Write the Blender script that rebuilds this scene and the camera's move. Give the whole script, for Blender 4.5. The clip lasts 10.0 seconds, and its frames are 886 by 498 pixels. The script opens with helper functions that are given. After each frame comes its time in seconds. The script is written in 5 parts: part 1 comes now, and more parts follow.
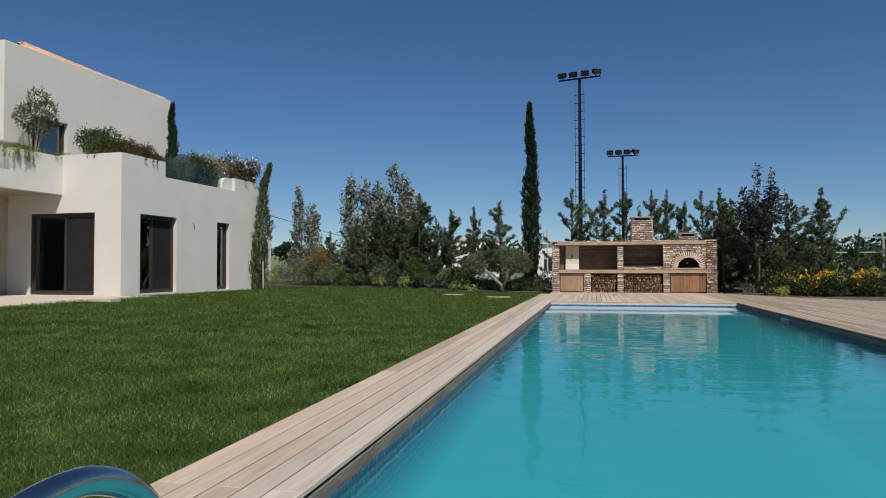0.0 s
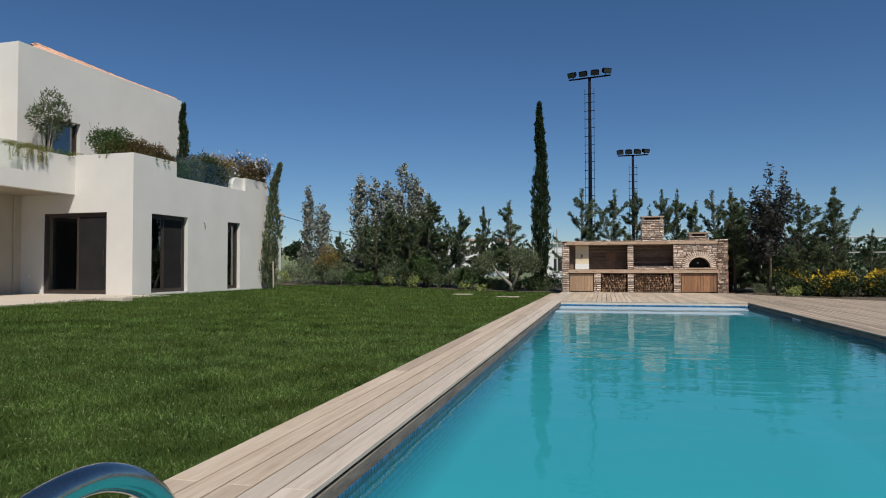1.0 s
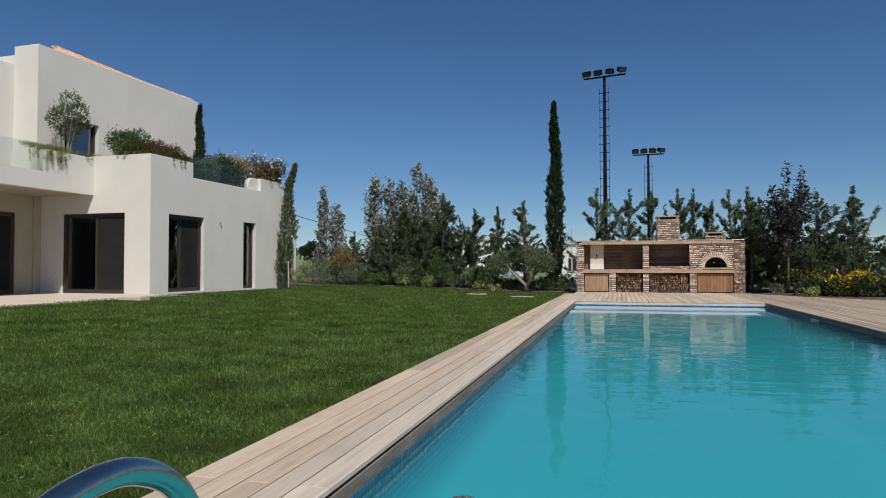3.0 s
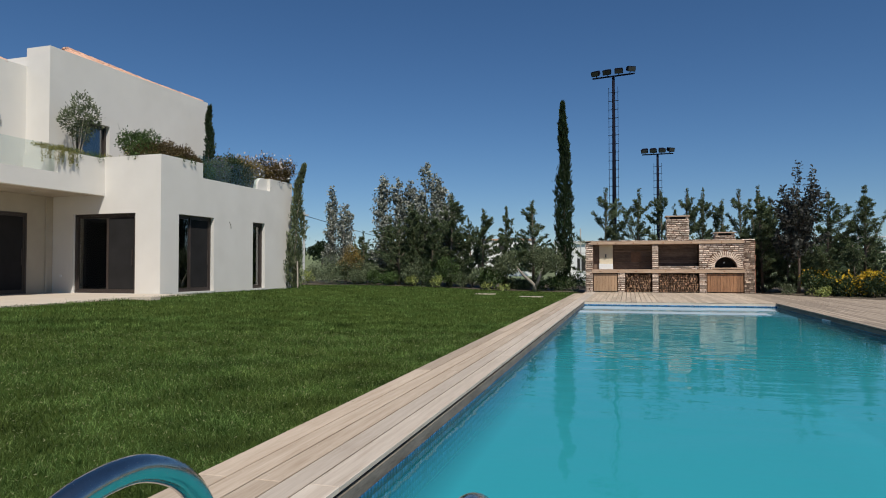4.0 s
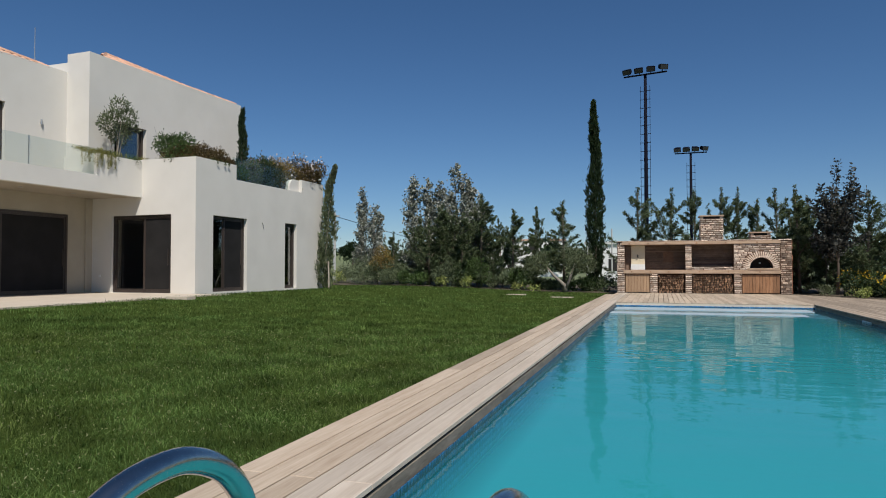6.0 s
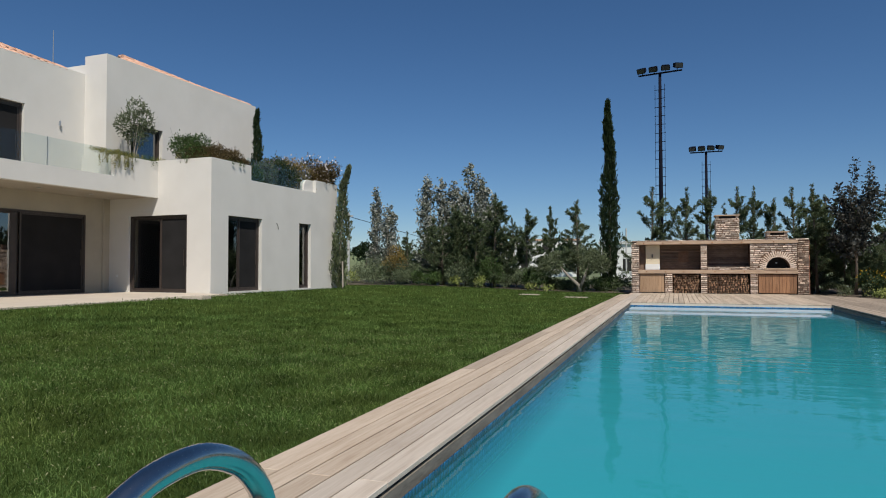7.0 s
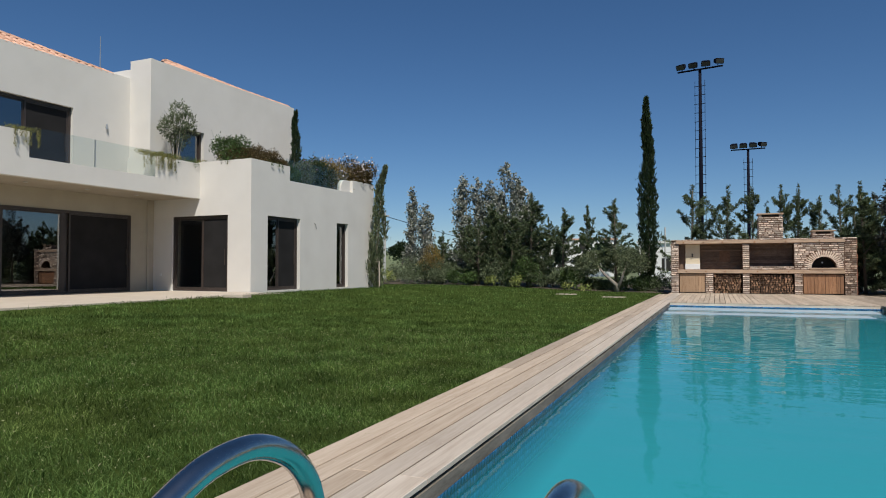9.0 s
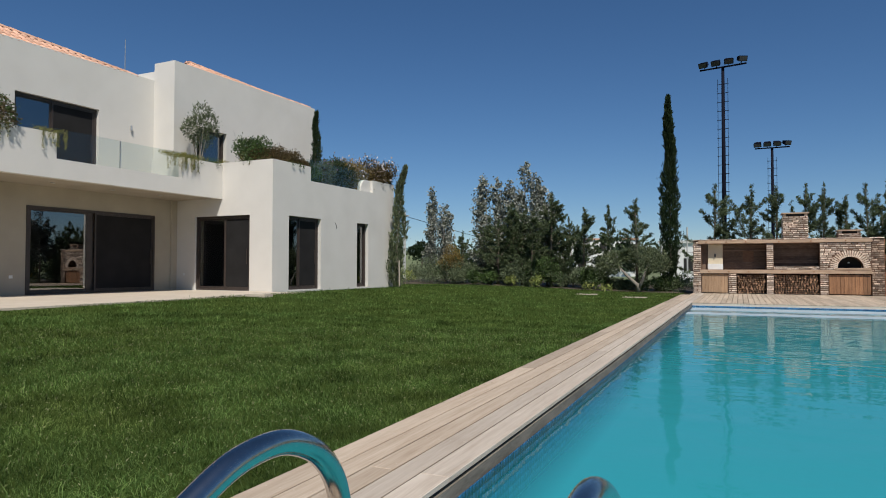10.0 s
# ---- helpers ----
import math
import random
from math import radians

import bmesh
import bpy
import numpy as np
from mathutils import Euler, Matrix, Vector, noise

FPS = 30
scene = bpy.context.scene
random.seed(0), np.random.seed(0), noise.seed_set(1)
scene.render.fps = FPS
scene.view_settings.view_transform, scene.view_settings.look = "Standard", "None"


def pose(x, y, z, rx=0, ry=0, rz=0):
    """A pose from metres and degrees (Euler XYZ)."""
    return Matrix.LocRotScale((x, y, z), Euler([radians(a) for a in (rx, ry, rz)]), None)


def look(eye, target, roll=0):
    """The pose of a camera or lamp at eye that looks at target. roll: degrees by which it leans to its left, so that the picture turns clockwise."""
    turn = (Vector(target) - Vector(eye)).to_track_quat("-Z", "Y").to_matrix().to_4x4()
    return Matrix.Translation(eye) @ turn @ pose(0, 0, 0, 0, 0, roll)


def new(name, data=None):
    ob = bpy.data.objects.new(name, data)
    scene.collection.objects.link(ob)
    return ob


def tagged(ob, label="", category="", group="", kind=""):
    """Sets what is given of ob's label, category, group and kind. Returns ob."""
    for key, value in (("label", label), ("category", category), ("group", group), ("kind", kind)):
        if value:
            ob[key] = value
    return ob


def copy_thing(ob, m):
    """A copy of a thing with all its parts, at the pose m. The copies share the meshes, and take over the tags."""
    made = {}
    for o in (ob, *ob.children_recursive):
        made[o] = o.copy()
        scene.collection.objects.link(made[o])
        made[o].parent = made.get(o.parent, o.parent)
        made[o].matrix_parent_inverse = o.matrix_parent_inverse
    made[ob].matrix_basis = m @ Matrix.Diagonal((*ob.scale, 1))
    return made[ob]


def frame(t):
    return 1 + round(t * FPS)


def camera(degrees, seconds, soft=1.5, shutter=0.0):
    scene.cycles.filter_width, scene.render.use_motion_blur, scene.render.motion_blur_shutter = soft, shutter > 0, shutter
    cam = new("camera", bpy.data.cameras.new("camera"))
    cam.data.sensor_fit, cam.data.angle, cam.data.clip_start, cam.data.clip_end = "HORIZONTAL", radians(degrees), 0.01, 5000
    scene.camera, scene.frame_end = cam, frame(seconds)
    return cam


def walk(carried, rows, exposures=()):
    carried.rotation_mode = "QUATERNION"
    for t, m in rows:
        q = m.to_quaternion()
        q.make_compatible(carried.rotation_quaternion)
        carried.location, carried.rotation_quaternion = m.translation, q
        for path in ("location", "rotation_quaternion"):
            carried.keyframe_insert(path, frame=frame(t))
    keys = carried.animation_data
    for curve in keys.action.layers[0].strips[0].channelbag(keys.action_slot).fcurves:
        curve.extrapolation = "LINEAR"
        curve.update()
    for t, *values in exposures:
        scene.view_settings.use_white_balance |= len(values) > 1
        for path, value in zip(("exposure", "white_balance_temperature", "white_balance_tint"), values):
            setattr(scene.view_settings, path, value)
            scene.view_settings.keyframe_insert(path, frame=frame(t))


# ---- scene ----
cam = camera(67.09, 10.0, soft=1.0)
PATH = [
    (0, pose(-0.0000, -0.0000, 1.0401, 91.636, 0.142, 12.750)),
    (0.5, pose(-0.0001, -0.0027, 1.0398, 91.612, 0.094, 13.191)),
    (1, pose(-0.0004, -0.0056, 1.0395, 91.609, 0.087, 13.559)),
    (1.5, pose(-0.0008, -0.0088, 1.0391, 91.612, 0.082, 13.877)),
    (2, pose(-0.0013, -0.0123, 1.0386, 91.609, 0.082, 14.126)),
    (2.5, pose(-0.0019, -0.0160, 1.0380, 91.605, 0.079, 14.453)),
    (4, pose(-0.0045, -0.0290, 1.0360, 91.603, 0.070, 15.502)),
    (4.5, pose(-0.0057, -0.0338, 1.0352, 91.609, 0.055, 16.012)),
    (5, pose(-0.0069, -0.0390, 1.0343, 91.617, 0.038, 16.595)),
    (5.5, pose(-0.0083, -0.0444, 1.0334, 91.635, 0.040, 17.381)),
    (7, pose(-0.0132, -0.0623, 1.0301, 91.643, 0.040, 19.192)),
    (7.5, pose(-0.0150, -0.0688, 1.0289, 91.639, 0.024, 19.903)),
    (8, pose(-0.0170, -0.0756, 1.0276, 91.632, 0.010, 20.660)),
    (8.5, pose(-0.0191, -0.0827, 1.0262, 91.608, 0.002, 21.554)),
    (9, pose(-0.0214, -0.0901, 1.0248, 91.608, -0.009, 22.241)),
    (9.5, pose(-0.0237, -0.0977, 1.0233, 91.596, -0.045, 22.964)),
    (10, pose(-0.0262, -0.1056, 1.0217, 91.595, -0.069, 23.919)),
]
walk(cam, PATH)

# ---- light ----
SUN = Vector((0.33, -0.50, 0.80)).normalized()
world = bpy.data.worlds.new("world")
scene.world = world
world.use_nodes = True
wn = world.node_tree.nodes
sky = wn.new("ShaderNodeTexSky")
sky.sky_type = "NISHITA"
sky.sun_disc = False
sky.sun_elevation = math.asin(SUN.z)
sky.sun_rotation = math.atan2(SUN.x, SUN.y)
sky.altitude = 1500
sky.air_density = 1.0
sky.dust_density = 0.3
sky.ozone_density = 6.0
wn["Background"].inputs["Strength"].default_value = 0.080
deep = wn.new("ShaderNodeHueSaturation")
deep.inputs["Saturation"].default_value = 1.12
world.node_tree.links.new(sky.outputs[0], deep.inputs["Color"])
world.node_tree.links.new(deep.outputs[0], wn["Background"].inputs[0])
sun = new("sun", bpy.data.lights.new("sun", "SUN"))
sun.data.energy = 4.7
sun.data.angle = radians(0.53)
sun.data.color = (1.0, 0.95, 0.87)
sun.matrix_world = look(SUN * 60, (0, 0, 0))
scene.view_settings.exposure = -0.1


# ---- materials ----
def tree_of(name):
    m = bpy.data.materials.new(name)
    m.use_nodes = True
    n = m.node_tree.nodes
    return m, n, m.node_tree.links, n["Principled BSDF"]


def surface(name, dark, light, scale=4.0, rough=0.7, bump=0.15, fine=60.0, metal=0.0, stretch=(1, 1, 1), rand="", spread=0.25, stain=0.0, spec=0.5, fine_mix=0.35):
    """Two scales of noise between two colours, fine relief, and a shift of value for each object or island."""
    m, n, l, p = tree_of(name)
    tc, mp = n.new("ShaderNodeTexCoord"), n.new("ShaderNodeMapping")
    mp.inputs["Scale"].default_value = stretch
    l.new(tc.outputs["Object"], mp.inputs["Vector"])
    src = mp.outputs[0]
    rnd = None
    if rand:
        if rand == "object":
            rnd = n.new("ShaderNodeObjectInfo").outputs["Random"]
        else:
            rnd = n.new("ShaderNodeNewGeometry").outputs["Random Per Island"]
        add, mul = n.new("ShaderNodeVectorMath"), n.new("ShaderNodeMath")
        mul.operation, mul.inputs[1].default_value = "MULTIPLY", 37.0
        l.new(rnd, mul.inputs[0])
        l.new(src, add.inputs[0])
        l.new(mul.outputs[0], add.inputs[1])
        src = add.outputs[0]
    a, b = n.new("ShaderNodeTexNoise"), n.new("ShaderNodeTexNoise")
    a.inputs["Scale"].default_value, a.inputs["Detail"].default_value = scale, 4
    b.inputs["Scale"].default_value, b.inputs["Detail"].default_value = fine, 3
    l.new(src, a.inputs["Vector"])
    l.new(src, b.inputs["Vector"])
    mixf = n.new("ShaderNodeMix")
    mixf.inputs[0].default_value = fine_mix
    l.new(a.outputs[0], mixf.inputs[2])
    l.new(b.outputs[0], mixf.inputs[3])
    ramp = n.new("ShaderNodeMapRange")
    ramp.inputs[1].default_value, ramp.inputs[2].default_value = 0.32, 0.68
    l.new(mixf.outputs[0], ramp.inputs[0])
    col = n.new("ShaderNodeMix")
    col.data_type = "RGBA"
    col.inputs[6].default_value, col.inputs[7].default_value = (*dark, 1), (*light, 1)
    l.new(ramp.outputs[0], col.inputs[0])
    out = col.outputs[2]
    if rnd:
        hsv, mr = n.new("ShaderNodeHueSaturation"), n.new("ShaderNodeMapRange")
        mr.inputs[3].default_value, mr.inputs[4].default_value = 1 - spread, 1 + spread
        l.new(rnd, mr.inputs[0])
        l.new(mr.outputs[0], hsv.inputs["Value"])
        l.new(out, hsv.inputs["Color"])
        out = hsv.outputs[0]
    if stain:
        s, sr, sm = n.new("ShaderNodeTexNoise"), n.new("ShaderNodeMapRange"), n.new("ShaderNodeMix")
        s.inputs["Scale"].default_value, s.inputs["Detail"].default_value = 0.55, 6
        l.new(tc.outputs["Object"], s.inputs["Vector"])
        sr.inputs[1].default_value, sr.inputs[2].default_value, sr.inputs[4].default_value = 0.5, 0.75, stain
        l.new(s.outputs[0], sr.inputs[0])
        sm.data_type, sm.blend_type = "RGBA", "MULTIPLY"
        sm.inputs[7].default_value = (0.45, 0.42, 0.38, 1)
        l.new(sr.outputs[0], sm.inputs[0])
        l.new(out, sm.inputs[6])
        out = sm.outputs[2]
    l.new(out, p.inputs["Base Color"])
    p.inputs["Roughness"].default_value, p.inputs["Metallic"].default_value = rough, metal
    p.inputs["Specular IOR Level"].default_value = spec
    if bump:
        bp = n.new("ShaderNodeBump")
        bp.inputs["Strength"].default_value, bp.inputs["Distance"].default_value = bump, 0.02
        l.new(mixf.outputs[0], bp.inputs["Height"])
        l.new(bp.outputs[0], p.inputs["Normal"])
    return m


def leafy(name, dark, light, rough=0.55, glow=0.25, spread=0.35, spec=0.3, bias=1.0, dry=0.0):
    """Foliage: each leaf takes its own tone; some light passes through it."""
    m, n, l, p = tree_of(name)
    g = n.new("ShaderNodeNewGeometry")
    col = n.new("ShaderNodeMix")
    col.data_type = "RGBA"
    col.inputs[6].default_value, col.inputs[7].default_value = (*dark, 1), (*light, 1)
    pw = n.new("ShaderNodeMath")
    pw.operation, pw.inputs[1].default_value = "POWER", bias
    l.new(g.outputs["Random Per Island"], pw.inputs[0])
    l.new(pw.outputs[0], col.inputs[0])
    tc, a, mr, hsv = n.new("ShaderNodeTexCoord"), n.new("ShaderNodeTexNoise"), n.new("ShaderNodeMapRange"), n.new("ShaderNodeHueSaturation")
    a.inputs["Scale"].default_value = 1.6
    l.new(tc.outputs["Object"], a.inputs["Vector"])
    mr.inputs[1].default_value, mr.inputs[2].default_value = 0.3, 0.7
    mr.inputs[3].default_value, mr.inputs[4].default_value = 1 - spread, 1 + spread
    l.new(a.outputs[0], mr.inputs[0])
    l.new(mr.outputs[0], hsv.inputs["Value"])
    l.new(col.outputs[2], hsv.inputs["Color"])
    if dry:
        # dry, yellower patches a metre or so across
        b, mb, ml = n.new("ShaderNodeTexNoise"), n.new("ShaderNodeMapRange"), n.new("ShaderNodeMix")
        b.inputs["Scale"].default_value, b.inputs["Detail"].default_value = 0.55, 3
        l.new(tc.outputs["Object"], b.inputs["Vector"])
        mb.inputs[1].default_value, mb.inputs[2].default_value, mb.inputs[4].default_value = 0.50, 0.72, dry
        l.new(b.outputs[0], mb.inputs[0])
        ml.data_type, ml.blend_type = "RGBA", "MULTIPLY"
        ml.inputs[7].default_value = (1.5, 1.12, 1.0, 1)
        l.new(mb.outputs[0], ml.inputs[0])
        l.new(hsv.outputs[0], ml.inputs[6])
        l.new(ml.outputs[2], p.inputs["Base Color"])
    else:
        l.new(hsv.outputs[0], p.inputs["Base Color"])
    p.inputs["Roughness"].default_value = rough
    p.inputs["Specular IOR Level"].default_value = spec
    t, mx = n.new("ShaderNodeBsdfTranslucent"), n.new("ShaderNodeMixShader")
    l.new(hsv.outputs[0], t.inputs["Color"])
    mx.inputs[0].default_value = glow
    l.new(p.outputs[0], mx.inputs[1])
    l.new(t.outputs[0], mx.inputs[2])
    l.new(mx.outputs[0], n["Material Output"].inputs[0])
    return m


def glazing(name, base, tint, rough=0.0):
    """Clear or tinted pane: gloss by Fresnel over see-through glass."""
    m, n, l, p = tree_of(name)
    n.remove(p)
    f, t, g, mx = n.new("ShaderNodeLayerWeight"), n.new("ShaderNodeBsdfTransparent"), n.new("ShaderNodeBsdfGlossy"), n.new("ShaderNodeMixShader")
    f.inputs[0].default_value = 0.5
    power, gloss = n.new("ShaderNodeMath"), n.new("ShaderNodeMapRange")
    power.operation, power.inputs[1].default_value = "POWER", 5.0
    gloss.inputs[3].default_value, gloss.inputs[4].default_value = base, 1.0
    l.new(f.outputs["Facing"], power.inputs[0])
    l.new(power.outputs[0], gloss.inputs[0])
    t.inputs[0].default_value = (*tint, 1)
    g.inputs["Roughness"].default_value = rough
    l.new(gloss.outputs[0], mx.inputs[0])
    l.new(t.outputs[0], mx.inputs[1])
    l.new(g.outputs[0], mx.inputs[2])
    l.new(mx.outputs[0], n["Material Output"].inputs[0])
    return m


def water_material():
    m, n, l, p = tree_of("pool_water")
    n.remove(p)
    f, t, g, mx = n.new("ShaderNodeFresnel"), n.new("ShaderNodeBsdfTransparent"), n.new("ShaderNodeBsdfGlossy"), n.new("ShaderNodeMixShader")
    f.inputs[0].default_value = 1.33
    t.inputs[0].default_value = (0.52, 0.88, 1.0, 1)
    g.inputs["Roughness"].default_value = 0.015
    tc, mp = n.new("ShaderNodeTexCoord"), n.new("ShaderNodeMapping")
    mp.inputs["Scale"].default_value = (1.0, 1.6, 1.0)
    l.new(tc.outputs["Object"], mp.inputs["Vector"])
    a, b, ad, bp = n.new("ShaderNodeTexNoise"), n.new("ShaderNodeTexNoise"), n.new("ShaderNodeMath"), n.new("ShaderNodeBump")
    a.inputs["Scale"].default_value, a.inputs["Detail"].default_value = 1.1, 2
    b.inputs["Scale"].default_value, b.inputs["Detail"].default_value = 4.5, 1
    ad.operation, ad.inputs[1].default_value = "MULTIPLY_ADD", 0.17
    l.new(mp.outputs[0], a.inputs["Vector"])
    l.new(mp.outputs[0], b.inputs["Vector"])
    l.new(b.outputs[0], ad.inputs[0])
    l.new(a.outputs[0], ad.inputs[2])
    bp.inputs["Strength"].default_value, bp.inputs["Distance"].default_value = 0.65, 0.02
    l.new(ad.outputs[0], bp.inputs["Height"])
    l.new(bp.outputs[0], g.inputs["Normal"])
    l.new(bp.outputs[0], f.inputs["Normal"])
    # a flat diffuse colour stands in for light scattered back by fine haze
    df, body = n.new("ShaderNodeBsdfDiffuse"), n.new("ShaderNodeMixShader")
    df.inputs["Color"].default_value = (0.030, 0.318, 0.362, 1)
    # the diffuse mix drops towards the tiled wall so the mosaic shows
    xyz, clearing = n.new("ShaderNodeSeparateXYZ"), n.new("ShaderNodeMapRange")
    l.new(tc.outputs["Object"], xyz.inputs[0])
    clearing.inputs[1].default_value, clearing.inputs[2].default_value = -1.333, -0.88
    clearing.inputs[3].default_value, clearing.inputs[4].default_value = 0.10, 0.96
    l.new(xyz.outputs[0], clearing.inputs[0])
    depth = clearing.outputs[0]
    # the mix also drops by the far side wall and over the pale ledges
    for axis, lo, hi, clear, deep in ((0, 4.05, 2.85, 0.0, 0.96), (1, 17.3, 17.15, 0.05, 0.96)):
        side, least = n.new("ShaderNodeMapRange"), n.new("ShaderNodeMath")
        side.inputs[1].default_value, side.inputs[2].default_value = hi, lo
        side.inputs[3].default_value, side.inputs[4].default_value = deep, clear
        side.interpolation_type = "SMOOTHSTEP"
        least.operation = "MINIMUM"
        l.new(xyz.outputs[axis], side.inputs[0])
        l.new(side.outputs[0], least.inputs[0])
        l.new(depth, least.inputs[1])
        depth = least.outputs[0]
    l.new(depth, body.inputs[0])
    l.new(t.outputs[0], body.inputs[1])
    l.new(df.outputs[0], body.inputs[2])
    l.new(f.outputs[0], mx.inputs[0])
    l.new(body.outputs[0], mx.inputs[1])
    l.new(g.outputs[0], mx.inputs[2])
    l.new(mx.outputs[0], n["Material Output"].inputs[0])
    return m


PLASTER = surface("white_render", (0.645, 0.615, 0.565), (0.695, 0.665, 0.615), 1.3, 0.85, 0.12, 90, stain=0.08)
PAVING = surface("pale_paving", (0.50, 0.42, 0.33), (0.60, 0.52, 0.42), 2.0, 0.75, 0.1, 70)
# render under the balcony, its shade and warm bounce put into the colour
SHADE_BEIGE = surface("shade_beige_render", (0.375, 0.33, 0.258), (0.44, 0.39, 0.31), 1.3, 0.88, 0.12, 90, stain=0.16)
TERRACOTTA = surface("terracotta", (0.58, 0.31, 0.20), (0.74, 0.46, 0.33), 3.0, 0.8, 0.2, 40, rand="island", spread=0.2)
BRONZE = surface("brown_aluminium", (0.035, 0.026, 0.022), (0.055, 0.042, 0.036), 5, 0.45, 0.03, 80)
SCREEN = surface("insect_screen", (0.017, 0.016, 0.016), (0.026, 0.025, 0.025), 2, 0.95, 0.1, 300, spec=0.15)
DARK_ROOM = surface("dim_interior", (0.20, 0.18, 0.16), (0.28, 0.25, 0.22), 2, 0.9, 0.05)
GLASS = glazing("window_glass", 0.24, (0.50, 0.53, 0.53))
CLEAR = glazing("balustrade_glass", 0.03, (0.91, 0.95, 0.94))
DECK = surface("weathered_deck", (0.38, 0.28, 0.195), (0.62, 0.52, 0.405), 3, 0.75, 0.25, 16, stretch=(9, 0.35, 9), rand="object", spread=0.14, spec=0.3, fine_mix=0.5)
PALE_DECK = surface("bleached_deck", (0.41, 0.335, 0.265), (0.58, 0.505, 0.42), 3, 0.75, 0.25, 16, stretch=(9, 0.35, 9), rand="object", spread=0.12, spec=0.3, fine_mix=0.45)
WARM_DECK = surface("tan_deck", (0.375, 0.285, 0.205), (0.545, 0.45, 0.35), 3, 0.75, 0.25, 16, stretch=(9, 0.35, 9), rand="object", spread=0.16, spec=0.3, fine_mix=0.45)
OLD_DECK = surface("sunburnt_deck", (0.26, 0.205, 0.15), (0.43, 0.345, 0.265), 3, 0.8, 0.3, 16, stretch=(9, 0.35, 9), rand="object", spread=0.2, spec=0.3, fine_mix=0.5)
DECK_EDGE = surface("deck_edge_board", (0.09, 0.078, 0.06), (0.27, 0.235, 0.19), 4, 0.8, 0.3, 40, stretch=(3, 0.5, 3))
# near-black joists: the shade of the board gaps is put into their colour
SUBFLOOR = surface("deck_shadow_gap", (0.022, 0.019, 0.016), (0.04, 0.034, 0.028), 3, 0.9, 0.1)
POOL = surface("pool_plaster", (0.16, 0.60, 0.68), (0.20, 0.68, 0.76), 0.7, 0.8, 0.03, 30)
MOSAIC = surface("blue_mosaic", (0.016, 0.078, 0.19), (0.045, 0.175, 0.34), 6, 0.25, 0.05, 60, rand="island", spread=0.35)
WHITE_TILE = surface("white_step_tile", (0.62, 0.70, 0.74), (0.74, 0.82, 0.85), 3, 0.5, 0.05)
LEDGE = surface("wet_pale_tile", (0.36, 0.43, 0.47), (0.50, 0.58, 0.62), 2.0, 0.4, 0.05, 14)
WATER = water_material()
CHROME = surface("polished_steel", (0.48, 0.445, 0.41), (0.60, 0.565, 0.525), 3, 0.20, 0.0, metal=1.0)
DARK_BRICK = surface("dark_rustic_brick", (0.13, 0.065, 0.04), (0.60, 0.48, 0.37), 9, 0.9, 0.4, 60, rand="island", spread=0.7)
BRICK = surface("rustic_brick", (0.32, 0.20, 0.135), (0.78, 0.68, 0.57), 9, 0.9, 0.4, 60, rand="island", spread=0.55)
RED_BRICK = surface("red_brick", (0.27, 0.10, 0.06), (0.40, 0.17, 0.10), 9, 0.9, 0.4, 60, rand="island", spread=0.25)
MORTAR = surface("mortar", (0.11, 0.06, 0.038), (0.18, 0.105, 0.068), 12, 0.95, 0.4, 70)
BEAM = surface("beige_concrete", (0.35, 0.235, 0.155), (0.54, 0.395, 0.28), 4, 0.85, 0.2, 50, stretch=(0.5, 3, 3))
CREAM = surface("cream_panel", (0.60, 0.50, 0.35), (0.70, 0.60, 0.44), 4, 0.8, 0.1)
TIMBER = surface("oiled_timber", (0.20, 0.092, 0.042), (0.40, 0.21, 0.105), 6, 0.6, 0.2, 40, stretch=(5, 5, 0.5), rand="object", spread=0.28)
PALE_TIMBER = surface("dry_timber", (0.32, 0.20, 0.115), (0.50, 0.335, 0.205), 6, 0.7, 0.2, 40, stretch=(5, 5, 0.5), rand="object", spread=0.2)
SLATE = surface("dark_stone_strips", (0.095, 0.062, 0.046), (0.21, 0.145, 0.105), 5, 0.85, 0.3, 50, rand="object", spread=0.4)
# near-black fill for the oven mouth, flues and far window panes
NEAR_BLACK = surface("near_black", (0.012, 0.011, 0.01), (0.03, 0.028, 0.025), 5, 0.9, 0.2)
BARK = surface("bark", (0.10, 0.075, 0.055), (0.22, 0.17, 0.13), 12, 0.9, 0.6, 50, stretch=(3, 3, 0.6))
OLIVE_BARK = surface("olive_bark", (0.17, 0.145, 0.115), (0.34, 0.30, 0.25), 14, 0.9, 0.6, 50, stretch=(3, 3, 0.8))
PALE_BARK = surface("pale_bark", (0.30, 0.25, 0.20), (0.46, 0.40, 0.33), 10, 0.9, 0.5, 50, stretch=(3, 3, 0.6))
LOG_END = surface("cut_wood", (0.10, 0.05, 0.03), (0.46, 0.28, 0.17), 22, 0.85, 0.3, 60, rand="object", spread=0.62)
STEEL = surface("dark_painted_steel", (0.004, 0.005, 0.012), (0.009, 0.010, 0.020), 6, 0.85, 0.05, spec=0.1)
GALV = surface("galvanised_steel", (0.42, 0.43, 0.44), (0.55, 0.56, 0.57), 8, 0.4, 0.05, metal=0.8)
LAMP_GLASS = surface("flood_glass", (0.02, 0.022, 0.028), (0.045, 0.048, 0.055), 5, 0.2, 0.0)
SOIL = surface("planting_soil", (0.06, 0.045, 0.03), (0.13, 0.10, 0.065), 3, 0.95, 0.5, 40)
TURF = surface("turf_base", (0.032, 0.050, 0.010), (0.062, 0.088, 0.022), 1.4, 0.95, 0.5, 60, spec=0.0)
